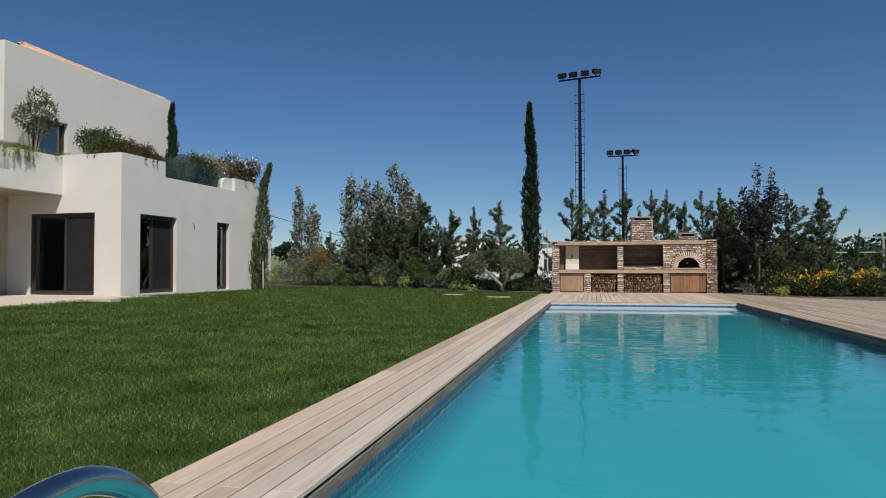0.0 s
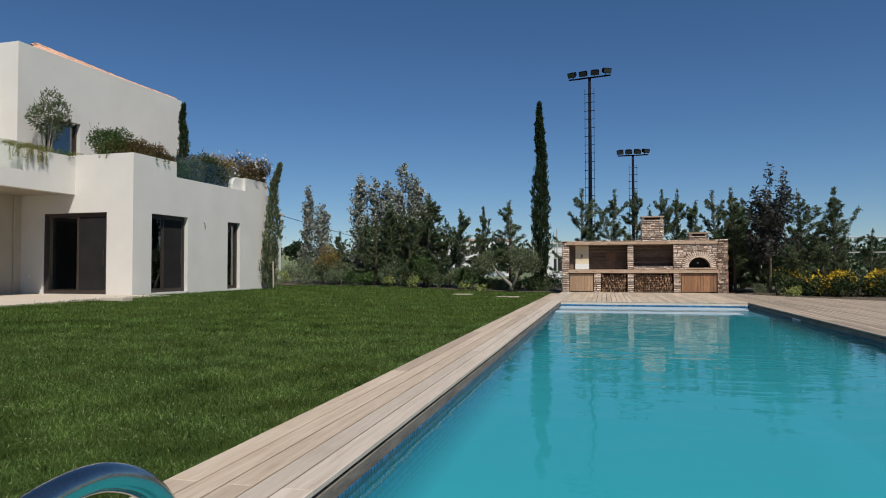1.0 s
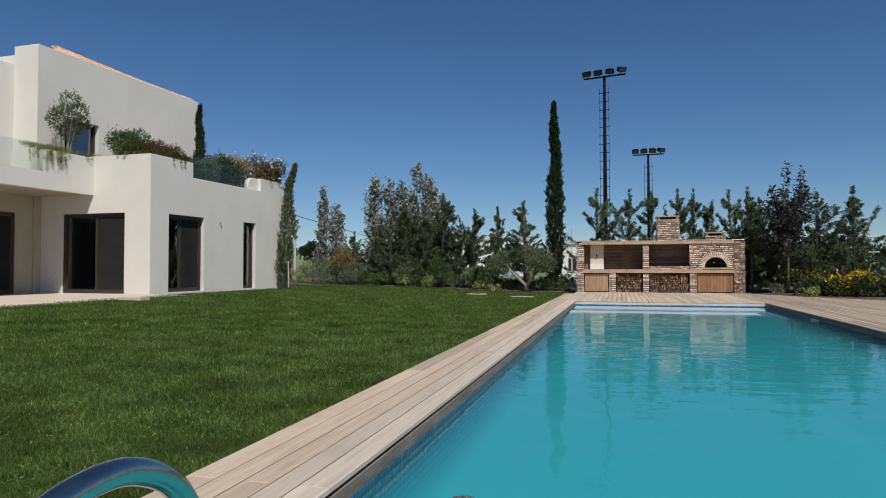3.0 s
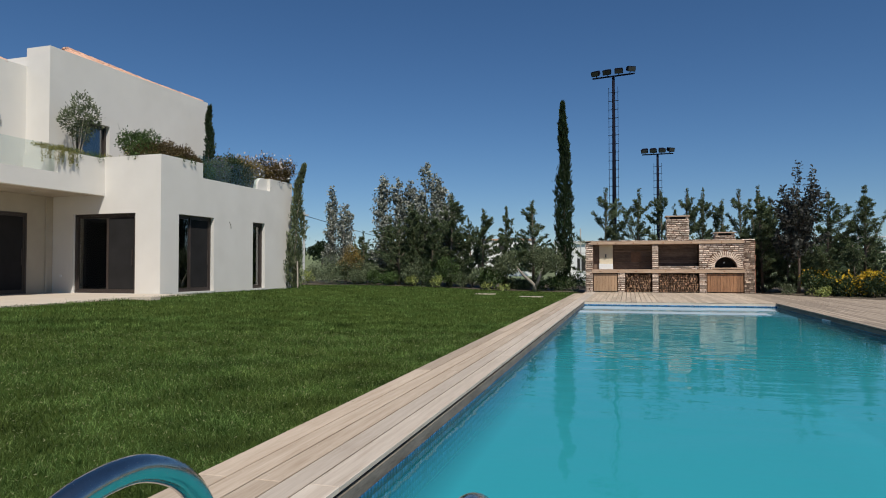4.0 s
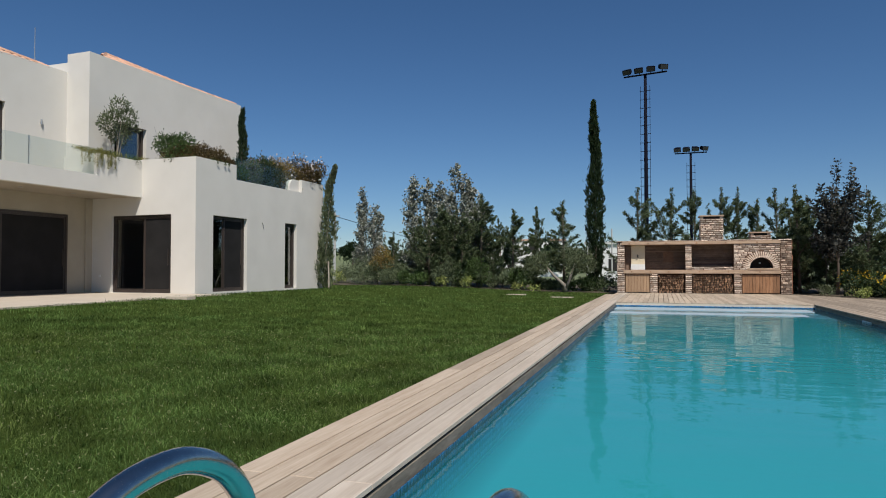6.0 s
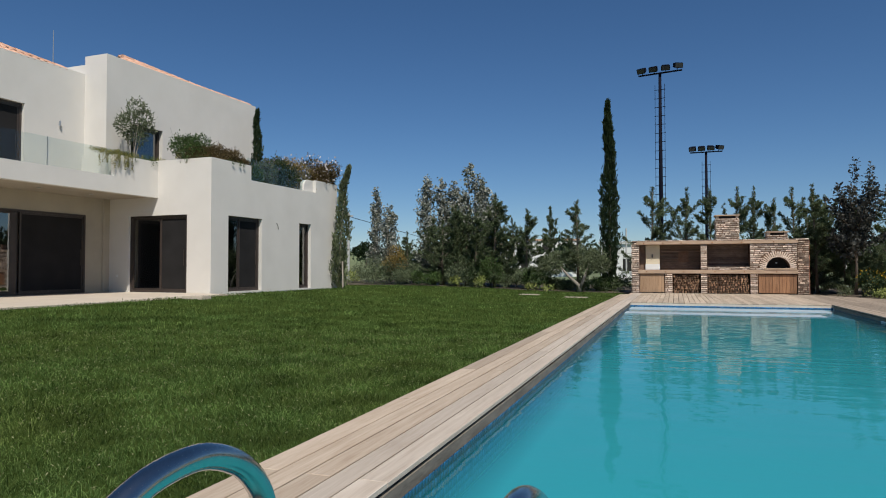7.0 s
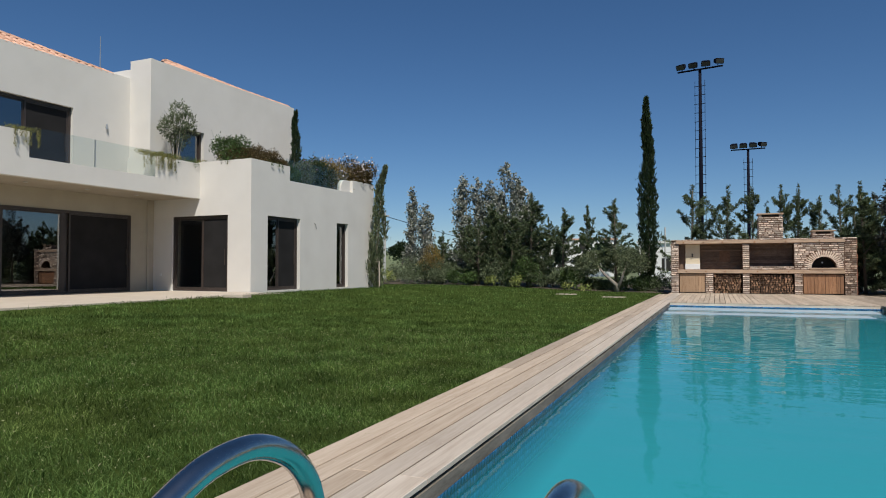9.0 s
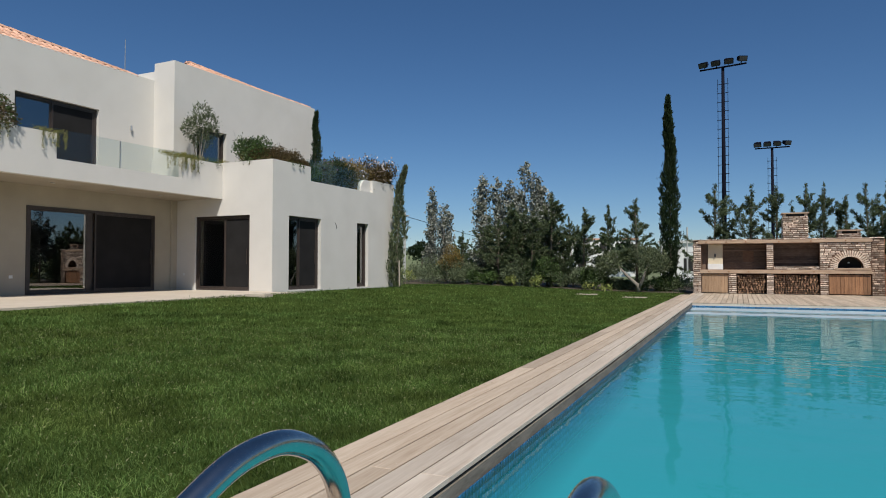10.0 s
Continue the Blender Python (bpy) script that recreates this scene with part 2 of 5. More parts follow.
FIELD = surface("rough_field", (0.10, 0.14, 0.06), (0.19, 0.21, 0.105), 0.05, 0.95, 0.3, 1.2)
WHITE_PAINT = surface("far_white_wall", (0.68, 0.68, 0.66), (0.78, 0.78, 0.76), 0.6, 0.85, 0.05, 20)
GREY_POST = surface("grey_post", (0.38, 0.38, 0.37), (0.50, 0.49, 0.47), 5, 0.8, 0.2)
CONIFER = leafy("conifer_green", (0.035, 0.058, 0.022), (0.175, 0.215, 0.11))
CYPRESS = leafy("cypress_green", (0.011, 0.024, 0.009), (0.038, 0.062, 0.024))
POPLAR = leafy("poplar_leaf", (0.045, 0.062, 0.032), (0.48, 0.49, 0.43), 0.5, spread=0.25)
OLIVE = leafy("olive_leaf", (0.06, 0.078, 0.035), (0.19, 0.22, 0.12), 0.45)
PLUM = leafy("plum_leaf", (0.018, 0.021, 0.017), (0.10, 0.10, 0.085), 0.45)
SAGE = leafy("sage_leaf", (0.07, 0.095, 0.045), (0.25, 0.30, 0.17))
SHRUB = leafy("shrub_green", (0.03, 0.06, 0.014), (0.10, 0.16, 0.045))
LIME = leafy("lime_leaf", (0.14, 0.20, 0.04), (0.46, 0.48, 0.16))
BROOM = leafy("broom_flower", (0.55, 0.32, 0.015), (0.80, 0.56, 0.04), spread=0.15)
RUSTY = leafy("rusty_leaf", (0.13, 0.10, 0.03), (0.36, 0.25, 0.075))
RED_LEAF = leafy("reddish_leaf", (0.045, 0.034, 0.014), (0.145, 0.10, 0.036))
DEEP = leafy("deep_shrub", (0.012, 0.026, 0.008), (0.055, 0.085, 0.03))
TRAILING = leafy("trailing_leaf", (0.11, 0.115, 0.03), (0.32, 0.30, 0.095))
# pale colour for bright specks: sunlit blade tips painted in, and clover
PALE_FLECK = leafy("pale_fleck", (0.15, 0.18, 0.06), (0.36, 0.37, 0.19), spread=0.1)
BLOSSOM = leafy("white_blossom", (0.55, 0.45, 0.42), (0.80, 0.74, 0.70), spread=0.1)
MAUVE = leafy("mauve_blossom", (0.30, 0.16, 0.30), (0.55, 0.36, 0.52), spread=0.1)
GRASS = leafy("grass_blade", (0.033, 0.069, 0.014), (0.212, 0.312, 0.098), 0.9, 0.3, spread=0.58, spec=0.03, bias=2.6, dry=0.55)


# ---- mesh helpers ----
def hull(name, kind="structure", label="", category=""):
    return tagged(new(name), label, category, kind=kind)


def part(name, bm, material, parent=None, label="", smooth=False):
    me = bpy.data.meshes.new(name)
    bm.to_mesh(me)
    bm.free()
    me.materials.append(material)
    if smooth:
        me.shade_smooth()
    ob = new(name, me)
    if parent:
        ob.parent = parent
    return tagged(ob, label)


def box(bm, x0, x1, y0, y1, z0, z1):
    v = [bm.verts.new(p) for p in ((x0, y0, z0), (x1, y0, z0), (x1, y1, z0), (x0, y1, z0), (x0, y0, z1), (x1, y0, z1), (x1, y1, z1), (x0, y1, z1))]
    for q in ((3, 2, 1, 0), (4, 5, 6, 7), (0, 1, 5, 4), (1, 2, 6, 5), (2, 3, 7, 6), (3, 0, 4, 7)):
        bm.faces.new([v[i] for i in q])
    return v


def boxes(*dims, bevel=0.0):
    bm = bmesh.new()
    for d in dims:
        box(bm, *d)
    if bevel:
        bmesh.ops.bevel(bm, geom=bm.edges[:], offset=bevel, segments=2, affect="EDGES")
    return bm


def pierced(axis, d0, d1, us, zs, holes, bevel=0.0):
    """A wall between depths d0 and d1 along an axis, on a grid of cuts, with the cells inside any hole left out."""
    bm = bmesh.new()

    def solid(i, j):
        if not (0 <= i < len(us) - 1 and 0 <= j < len(zs) - 1):
            return False
        u, z = (us[i] + us[i + 1]) / 2, (zs[j] + zs[j + 1]) / 2
        return not any(a < u < b and c < z < d for a, b, c, d in holes)

    def at(u, d, z):
        return (d, u, z) if axis == "x" else (u, d, z)

    def quad(*ps):
        bm.faces.new([bm.verts.new(at(*p)) for p in ps])

    for i in range(len(us) - 1):
        for j in range(len(zs) - 1):
            if not solid(i, j):
                continue
            a, b, c, d = us[i], us[i + 1], zs[j], zs[j + 1]
            quad((a, d0, c), (b, d0, c), (b, d0, d), (a, d0, d))
            quad((a, d1, c), (a, d1, d), (b, d1, d), (b, d1, c))
            if not solid(i - 1, j):
                quad((a, d0, c), (a, d0, d), (a, d1, d), (a, d1, c))
            if not solid(i + 1, j):
                quad((b, d0, c), (b, d1, c), (b, d1, d), (b, d0, d))
            if not solid(i, j - 1):
                quad((a, d0, c), (a, d1, c), (b, d1, c), (b, d0, c))
            if not solid(i, j + 1):
                quad((a, d0, d), (b, d0, d), (b, d1, d), (a, d1, d))
    bmesh.ops.remove_doubles(bm, verts=bm.verts[:], dist=0.0005)
    bmesh.ops.recalc_face_normals(bm, faces=bm.faces[:])
    bmesh.ops.dissolve_limit(bm, angle_limit=0.01, verts=bm.verts[:], edges=bm.edges[:])
    if bevel:
        sharp = [e for e in bm.edges if len(e.link_faces) == 2 and e.calc_face_angle(0) > 1]
        bmesh.ops.bevel(bm, geom=sharp, offset=bevel, segments=2, affect="EDGES")
    return bm


def tube(bm, pts, radii, n=8, cap=True):
    """A tapered tube along points."""
    pts = [Vector(p) for p in pts]
    rings = []
    for i, p in enumerate(pts):
        d = (pts[min(i + 1, len(pts) - 1)] - pts[max(i - 1, 0)]).normalized()
        side = d.cross(Vector((1, 0, 0)) if abs(d.x) < 0.8 else Vector((0, 1, 0))).normalized()
        up = side.cross(d)
        r = radii[i] if hasattr(radii, "__len__") else radii
        rings.append([bm.verts.new(p + (side * math.cos(k * math.tau / n) + up * math.sin(k * math.tau / n)) * r) for k in range(n)])
    for a, b in zip(rings, rings[1:]):
        for k in range(n):
            bm.faces.new((a[k], a[(k + 1) % n], b[(k + 1) % n], b[k]))
    if cap:
        bm.faces.new(rings[0][::-1])
        bm.faces.new(rings[-1])
    return bm


def sheet_mesh(name, verts, faces, material):
    """A mesh of quads from number arrays."""
    me = bpy.data.meshes.new(name)
    v, f = np.asarray(verts, np.float32), np.asarray(faces, np.int32)
    me.vertices.add(len(v))
    me.vertices.foreach_set("co", v.ravel())
    me.loops.add(f.size)
    me.loops.foreach_set("vertex_index", f.ravel())
    me.polygons.add(len(f))
    me.polygons.foreach_set("loop_start", np.arange(0, f.size, f.shape[1], dtype=np.int32))
    me.update(calc_edges=True)
    me.materials.append(material)
    return me


def leaf_mesh(name, base, way, length, width, material, rng):
    """Leaves: a folded rhombus each, from its foot along its way."""
    base, way = np.asarray(base, float), np.asarray(way, float)
    way = way / (np.linalg.norm(way, axis=1, keepdims=True) + 1e-9)
    side = np.cross(way, rng.normal(size=way.shape))
    side /= np.linalg.norm(side, axis=1, keepdims=True) + 1e-9
    length, width = np.broadcast_to(length, len(base))[:, None], np.broadcast_to(width, len(base))[:, None]
    mid = base + way * length * 0.5
    v = np.stack([base, mid + side * width / 2, base + way * length, mid - side * width / 2], 1).reshape(-1, 3)
    return sheet_mesh(name, v, np.arange(len(v)).reshape(-1, 4), material)


# ---- ground, pool and deck ----
XL, XI, XR = -2.107, -1.333, 4.153        # lawn edge, pool's two sides
YN, YF = 1.08, 21.15                     # pool's near and far ends
WATER_Z, FLOOR_Z = -0.132, -1.5
KY = 29.0                              # front of the outdoor kitchen


def ease(t):
    t = np.clip(t, 0.0, 1.0)
    return t * t * (3 - 2 * t)


def lawn_height(x, y=0.0):
    """Turf rises from the deck to the house and swells a little along the end of its terrace."""
    return -0.035 + 0.255 * ease((XL - x) / 10.0) + 0.062 * ease((-8.5 - x) / 2.5) * ease((x + 12.3) / 0.4) * ease((y - 6.0) / 8.0) * ease((27.0 - y) / 3.0)


def build_ground():
    bm = bmesh.new()
    x0, x1, y0, y1 = -30.0, 26.0, -16.0, 46.0
    hole = (XI - 0.3, XR + 0.3, YN - 0.3, YF + 0.3)
    big = 2500.0
    xs, ys = [-big, x0, hole[0], hole[1], x1, big], [-big, y0, hole[2], hole[3], y1, big]
    for i in range(5):
        for j in range(5):
            if i == 2 and j == 2:
                continue
            bm.faces.new([bm.verts.new((x, y, -0.16)) for x, y in ((xs[i], ys[j]), (xs[i + 1], ys[j]), (xs[i + 1], ys[j + 1]), (xs[i], ys[j + 1]))])
    bmesh.ops.remove_doubles(bm, verts=bm.verts[:], dist=0.001)
    tagged(part("ground", bm, FIELD), "dry rough field reaching to the horizon", "ground", kind="structure")
    n, m = 44, 40
    bm = bmesh.new()
    grid = [[bm.verts.new((XL - 0.004 - i / n * 22.0, -12 + j / m * 43.0, lawn_height(XL - i / n * 22.0, -12 + j / m * 43.0))) for j in range(m + 1)] for i in range(n + 1)]
    for i in range(n):
        for j in range(m):
            bm.faces.new((grid[i][j], grid[i][j + 1], grid[i + 1][j + 1], grid[i + 1][j]))
    tagged(part("lawn", bm, TURF, smooth=True), "green mown lawn rising gently to the house", "lawn", kind="structure")
    bm = bmesh.new()
    n = 30
    rows = []
    for i in range(n + 1):
        x = -24 + i / n * 40.0
        front = 29.0 + 0.25 * math.sin(x * 1.3) if x < -1.9 else (KY + 0.5 if x < 5.0 else max(18.0, 28.2 - 1.6 * (x - 5.0)))
        rows.append([bm.verts.new((x, front + (40.0 - front) * k / 6, (lawn_height(x) if x < XL else -0.05) + 0.012 + (0.10 * math.sin(k / 6 * math.pi) + 0.03 * math.sin(x * 2.1 + k) if 0 < k < 6 else 0))) for k in range(7)])
    for a, b in zip(rows, rows[1:]):
        for k in range(6):
            bm.faces.new((a[k], b[k], b[k + 1], a[k + 1]))
    tagged(part("planting_bed", bm, SOIL, smooth=True), "dark soil bed under the boundary trees", "flower bed", kind="structure")


def build_pool():
    pool = hull("pool", "structure", "long turquoise swimming pool filled with water", "pool")
    t = 0.22
    part("pool_floor", boxes((XI - t, XR + t, YN - t, YF + t, FLOOR_Z - 0.2, FLOOR_Z)), POOL, pool)
    top = -0.104
    for d in ((XI - t, XI, YN - t, YF + t), (XR, XR + t, YN - t, YF + t), (XI, XR, YN - t, YN), (XI, XR, YF, YF + t)):
        part("pool_wall", boxes((*d, FLOOR_Z, top)), POOL, pool)
    # pale slabs about water level draw the white bands at the far end
    for y0, y1, z, inset in ((19.5, 20.6, -0.126, 0.35), (17.75, 18.5, -0.127, 0.8), (17.5, YF - 0.02, -0.16, 0.3)):
        part("pale_ledge", boxes((XI + 0.05, XR - inset, y0, y1, FLOOR_Z, z), bevel=0.012), LEDGE, pool, "broad pale ledge at the far end")
    # mosaic band at the waterline, tile by tile
    pitch, rng = 0.05, np.random.default_rng(3)
    v, f = [], []

    def tile(o, a, b, nrm, edges=True):
        o, a, b, nrm = (np.array(q, float) for q in (o, a, b, nrm))
        k = len(v)
        inner = [o + a * p + b * q + nrm * 0.004 for p, q in ((0.06, 0.06), (0.94, 0.06), (0.94, 0.94), (0.06, 0.94))]
        outer = [o + a * p + b * q for p, q in ((0.03, 0.03), (0.97, 0.03), (0.97, 0.97), (0.03, 0.97))]
        v.extend(inner + outer)
        f.append((k, k + 1, k + 2, k + 3))
        for i in range(4 if edges else 0):
            f.append((k + i, k + 4 + i, k + 4 + (i + 1) % 4, k + (i + 1) % 4))

    for r in range(27):
        z = -0.127 - (r + 1) * pitch
        for i in range(int((YF - YN) / pitch)):
            tile((XI + 0.001, YN + i * pitch, z), (0, pitch, 0), (0, 0, pitch), (1, 0, 0), r < 6)
            tile((XR - 0.001, YN + i * pitch, z), (0, pitch, 0), (0, 0, pitch), (-1, 0, 0), r < 1)
    for i in range(int((XR - XI) / pitch)):
        tile((XI + i * pitch, YF - 0.0125, -0.142), (pitch, 0, 0), (0, 0, pitch), (0, -1, 0))
    ob = new("mosaic_tiles", sheet_mesh("mosaic_tiles", v, f, MOSAIC))
    ob.parent = pool
    tagged(ob, "small blue glass mosaic tiles along the waterline", kind="stuff")
    bm = bmesh.new()
    bm.faces.new([bm.verts.new(p) for p in ((XI, YN, WATER_Z), (XR, YN, WATER_Z), (XR, YF, WATER_Z), (XI, YF, WATER_Z))])
    tagged(part("water", bm, WATER), "still turquoise pool water with faint ripples", "water", kind="structure")
    part("end_band", boxes((XI + 0.004, XR - 0.004, YF - 0.012, YF + 0.02, -0.45, -0.093)), WHITE_TILE, pool, "pale tiled end wall")
    # skimmer mouth in the side wall, half under water
    y0, y1, z0, z1 = 15.95, 16.55, -0.20, -0.105
    bm = boxes((XR - 0.03, XR, y0, y1, z1 - 0.022, z1), (XR - 0.03, XR, y0, y1, z0, z0 + 0.022), (XR - 0.03, XR, y0, y0 + 0.022, z0 + 0.022, z1 - 0.022), (XR - 0.03, XR, y1 - 0.022, y1, z0 + 0.022, z1 - 0.022))
    part("skimmer_ring", bm, WHITE_TILE, pool)


def deck_limit(x):
    """Where the right-hand deck gives way to planting."""
    xs, ys = [4.0, 4.95, 5.2, 6.65, 7.9, 8.63, 9.8, 11.5], [28.7, 28.7, 28.1, 25.25, 23.75, 22.75, 21.0, 17.5]
    return float(np.interp(x, xs, ys))


def build_deck():
    deck = hull("deck", "structure", "weathered timber decking boards laid along the pool", "deck")
    w, gap, th = 0.155, 0.013, 0.028
    shapes = {}

    def board(x, y0, y1, wide=w):
        old = "right" if x > XR - 0.1 else "outer" if x < XI - 0.36 else "inner" if x < XI - 0.05 else "end"
        n = (round(y1 - y0, 2), old, wide)
        if n not in shapes:
            bm = boxes((0, wide - gap, 0, n[0] - 0.006, -th, 0))
            bmesh.ops.bevel(bm, geom=[e for e in bm.edges if abs(e.verts[0].co.z) < 1e-6 and abs(e.verts[1].co.z) < 1e-6], offset=0.004, segments=1, affect="EDGES")
            me = bpy.data.meshes.new("board")
            bm.to_mesh(me)
            bm.free()
            me.materials.append({"right": OLD_DECK, "outer": WARM_DECK, "inner": PALE_DECK, "end": DECK}[old])
            shapes[n] = me
        ob = new("board", shapes[n])
        ob.parent = deck
        ob.location = (x, y0, rnd.uniform(-0.0015, 0.0015))

    rnd = random.Random(5)

    def run(x, y0, y1, lengths, first=None, wide=w):
        y = y0
        step = round(first or rnd.choice(lengths) * rnd.choice((0.4, 0.6, 0.8, 1.0)), 2)
        while y < y1 - 0.05:
            step = min(step, round(y1 - y, 1)) or 0.1
            if y1 - y - step < 0.6:
                step = round(y1 - y, 1)
            board(x, y, y + step, wide)
            y += step
            step = rnd.choice(lengths)

    side = (XI, -1.502, -1.647, -1.797, -1.947, XL)
    for i in range(5):
        # odd boards share a butt joint close to the ladder
        run(side[i + 1] + (gap if i < 4 else 0), -3.0, 28.9 if i < 3 else 27.2, (3.6, 4.2, 4.8), 5.92 if i % 2 == 0 else 10.6 + 0.6 * i, round(side[i] - side[i + 1] + (0 if i < 4 else gap), 3))
    for i in range(35):
        run(XI + i * w + gap, YF, 28.9, (3.0, 4.0))
    x = XI + 35 * w + gap
    while x < 9.7:
        run(x, -3.0, round(deck_limit(x + w / 2), 1), (4.2, 4.8, 5.4))
        x += w
    # the end by the camera, out of view
    for i in range(35):
        board(XI + i * w + gap, -3.0, YN)
    part("deck_joists", boxes((XL, XI - 0.055, -3, 28.7, -0.15, -0.048), (XI, XR, YF + 0.03, 28.7, -0.15, -0.048), (XR + 0.055, 11.5, -3, 17.4, -0.15, -0.048),
                              (XR + 0.055, 8.6, 17.4, 22.6, -0.15, -0.048), (XR + 0.055, 5.0, 22.6, 28.2, -0.15, -0.048), (XI, XR, -3, YN - 0.03, -0.15, -0.048)), SUBFLOOR, deck)
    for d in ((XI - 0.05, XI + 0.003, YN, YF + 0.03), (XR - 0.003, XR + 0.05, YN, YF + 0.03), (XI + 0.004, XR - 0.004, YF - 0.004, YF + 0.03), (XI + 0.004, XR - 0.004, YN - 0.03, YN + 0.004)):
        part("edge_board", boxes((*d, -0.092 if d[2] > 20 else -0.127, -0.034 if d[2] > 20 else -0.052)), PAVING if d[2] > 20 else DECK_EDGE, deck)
    # screw heads in pairs over each joist
    bm = bmesh.new()
    bmesh.ops.create_cone(bm, cap_ends=True, segments=8, radius1=0.005, radius2=0.0045, depth=0.001)
    head = bpy.data.meshes.new("screw")
    bm.to_mesh(head)
    bm.free()
    head.materials.append(PAVING)
    for i in range(5):
        for j in range(14):
            for u in (0.03, 0.115):
                ob = new("screw", head)
                ob.parent = deck
                ob.location = (side[i + 1] + gap + u + rnd.uniform(-0.004, 0.004), 1.9 + 0.55 * j + rnd.uniform(-0.012, 0.012), 0.0018)


def build_ladder():
    ladder = tagged(new("pool_ladder"), "polished steel pool ladder arching over the near edge", "ladder")
    ladder.location = (-0.581, 1.04, 0)
    prof = ((-0.47, 0.0), (-0.47, 0.22), (-0.452, 0.38), (-0.392, 0.50), (-0.312, 0.572), (-0.232, 0.617), (-0.128, 0.653), (0.0, 0.657), (0.112, 0.616), (0.182, 0.556), (0.219, 0.49), (0.235, 0.40), (0.24, 0.15), (0.24, -1.0))
    cv = []
    for i in range(len(prof) - 1):
        p = [np.array(prof[max(0, min(len(prof) - 1, i + k))]) for k in (-1, 0, 1, 2)]
        for s in np.linspace(0, 1, 6, endpoint=False):
            cv.append(0.5 * (2 * p[1] + (p[2] - p[0]) * s + (2 * p[0] - 5 * p[1] + 4 * p[2] - p[3]) * s * s + (3 * p[1] - p[0] - 3 * p[2] + p[3]) * s ** 3))
    cv.append(np.array(prof[-1]))
    for x in (-0.323, 0.323):
        part("rail", tube(bmesh.new(), [(x, y, z - (0.018 if x > 0 and z > 0.1 else 0)) for y, z in cv], 0.027, 28), CHROME, ladder, smooth=True)
        bm = bmesh.new()
        bmesh.ops.create_cone(bm, cap_ends=True, segments=24, radius1=0.05, radius2=0.03, depth=0.02, matrix=Matrix.Translation((x, -0.47, 0.011)))
        part("flange", bm, CHROME, ladder)
    for z in (-0.35, -0.62, -0.89):
        part("tread", boxes((-0.30, 0.30, 0.20, 0.28, z, z + 0.03), bevel=0.006), CHROME, ladder)


build_ground()
build_pool()
build_deck()
build_ladder()


# ---- house ----
def glazed(house, kind, axis, d, a, b, z0, z1, split, left="glass", right="screen", outward=1, depth=0.28, toe=0.0, stile=0.055):
    """A framed opening set back in its wall: two leaves, one glass and one screen or glass. Runs from a to b along the wall."""
    unit = new(kind)
    unit.parent = house
    back = d - outward * depth
    f = 0.07

    def bar(u0, u1, w0, w1, t=0.06, off=0.0):
        lo, hi = sorted((back + outward * off, back + outward * (off + t)))
        return (lo, hi, u0, u1, w0, w1) if axis == "x" else (u0, u1, lo, hi, w0, w1)

    part("frame", boxes(bar(a, a + f, z0, z1, 0.09), bar(b - f, b, z0, z1, 0.09), bar(a + f, b - f, z1 - f, z1, 0.09), bar(a + f, b - f, z0, z0 + f, 0.09)), BRONZE, unit, "dark brown aluminium frame")
    leaf = []
    panels = ((a + f, split, left), (split, b - f, right)) if split else ((a + f, b - f, left),)
    for i, (u0, u1, what) in enumerate(panels):
        off = 0.012 + 0.028 * i
        if what == "glass":
            leaf.append(part("sash", boxes(bar(u0, u0 + 0.055, z0 + f, z1 - f, 0.03, off), bar(u1 - stile, u1, z0 + f, z1 - f, 0.03, off), bar(u0 + 0.055, u1 - stile, z1 - f - 0.055, z1 - f, 0.03, off), bar(u0 + 0.055, u1 - stile, z0 + f, z0 + f + 0.055, 0.03, off)), BRONZE, unit))
            p = part("pane", boxes(bar(u0 + 0.055, u1 - stile, z0 + f + 0.055, z1 - f - 0.055, 0.008, off + 0.012)), GLASS, unit)
            leaf.append(p)
        else:
            part("sash", boxes(bar(u0, u0 + 0.05, z0 + f, z1 - f, 0.03, off), bar(u1 - 0.05, u1, z0 + f, z1 - f, 0.03, off), bar(u0 + 0.05, u1 - 0.05, z1 - f - 0.05, z1 - f, 0.03, off), bar(u0 + 0.05, u1 - 0.05, z0 + f, z0 + f + 0.05, 0.03, off)), BRONZE, unit)
            part("screen", boxes(bar(u0 + 0.05, u1 - 0.05, z0 + f + 0.05, z1 - f - 0.05, 0.006, off + 0.01)), SCREEN, unit, "fine dark grey insect screen")
    if toe:
        # the first leaf is turned to aim its reflection at the kitchen
        c = Matrix.Translation((back, (a + split) / 2, 0))
        for o in leaf[:2]:
            o.matrix_basis = c @ Matrix.Rotation(radians(toe), 4, "Z") @ c.inverted()
    if split and right == "screen" and z1 - z0 > 2:
        u = b - f - 0.10
        part("pull_handle", boxes(bar(u - 0.012, u + 0.012, z0 + 0.85, z0 + 1.35, 0.02, 0.08), bevel=0.004), BRONZE, unit)
    return unit


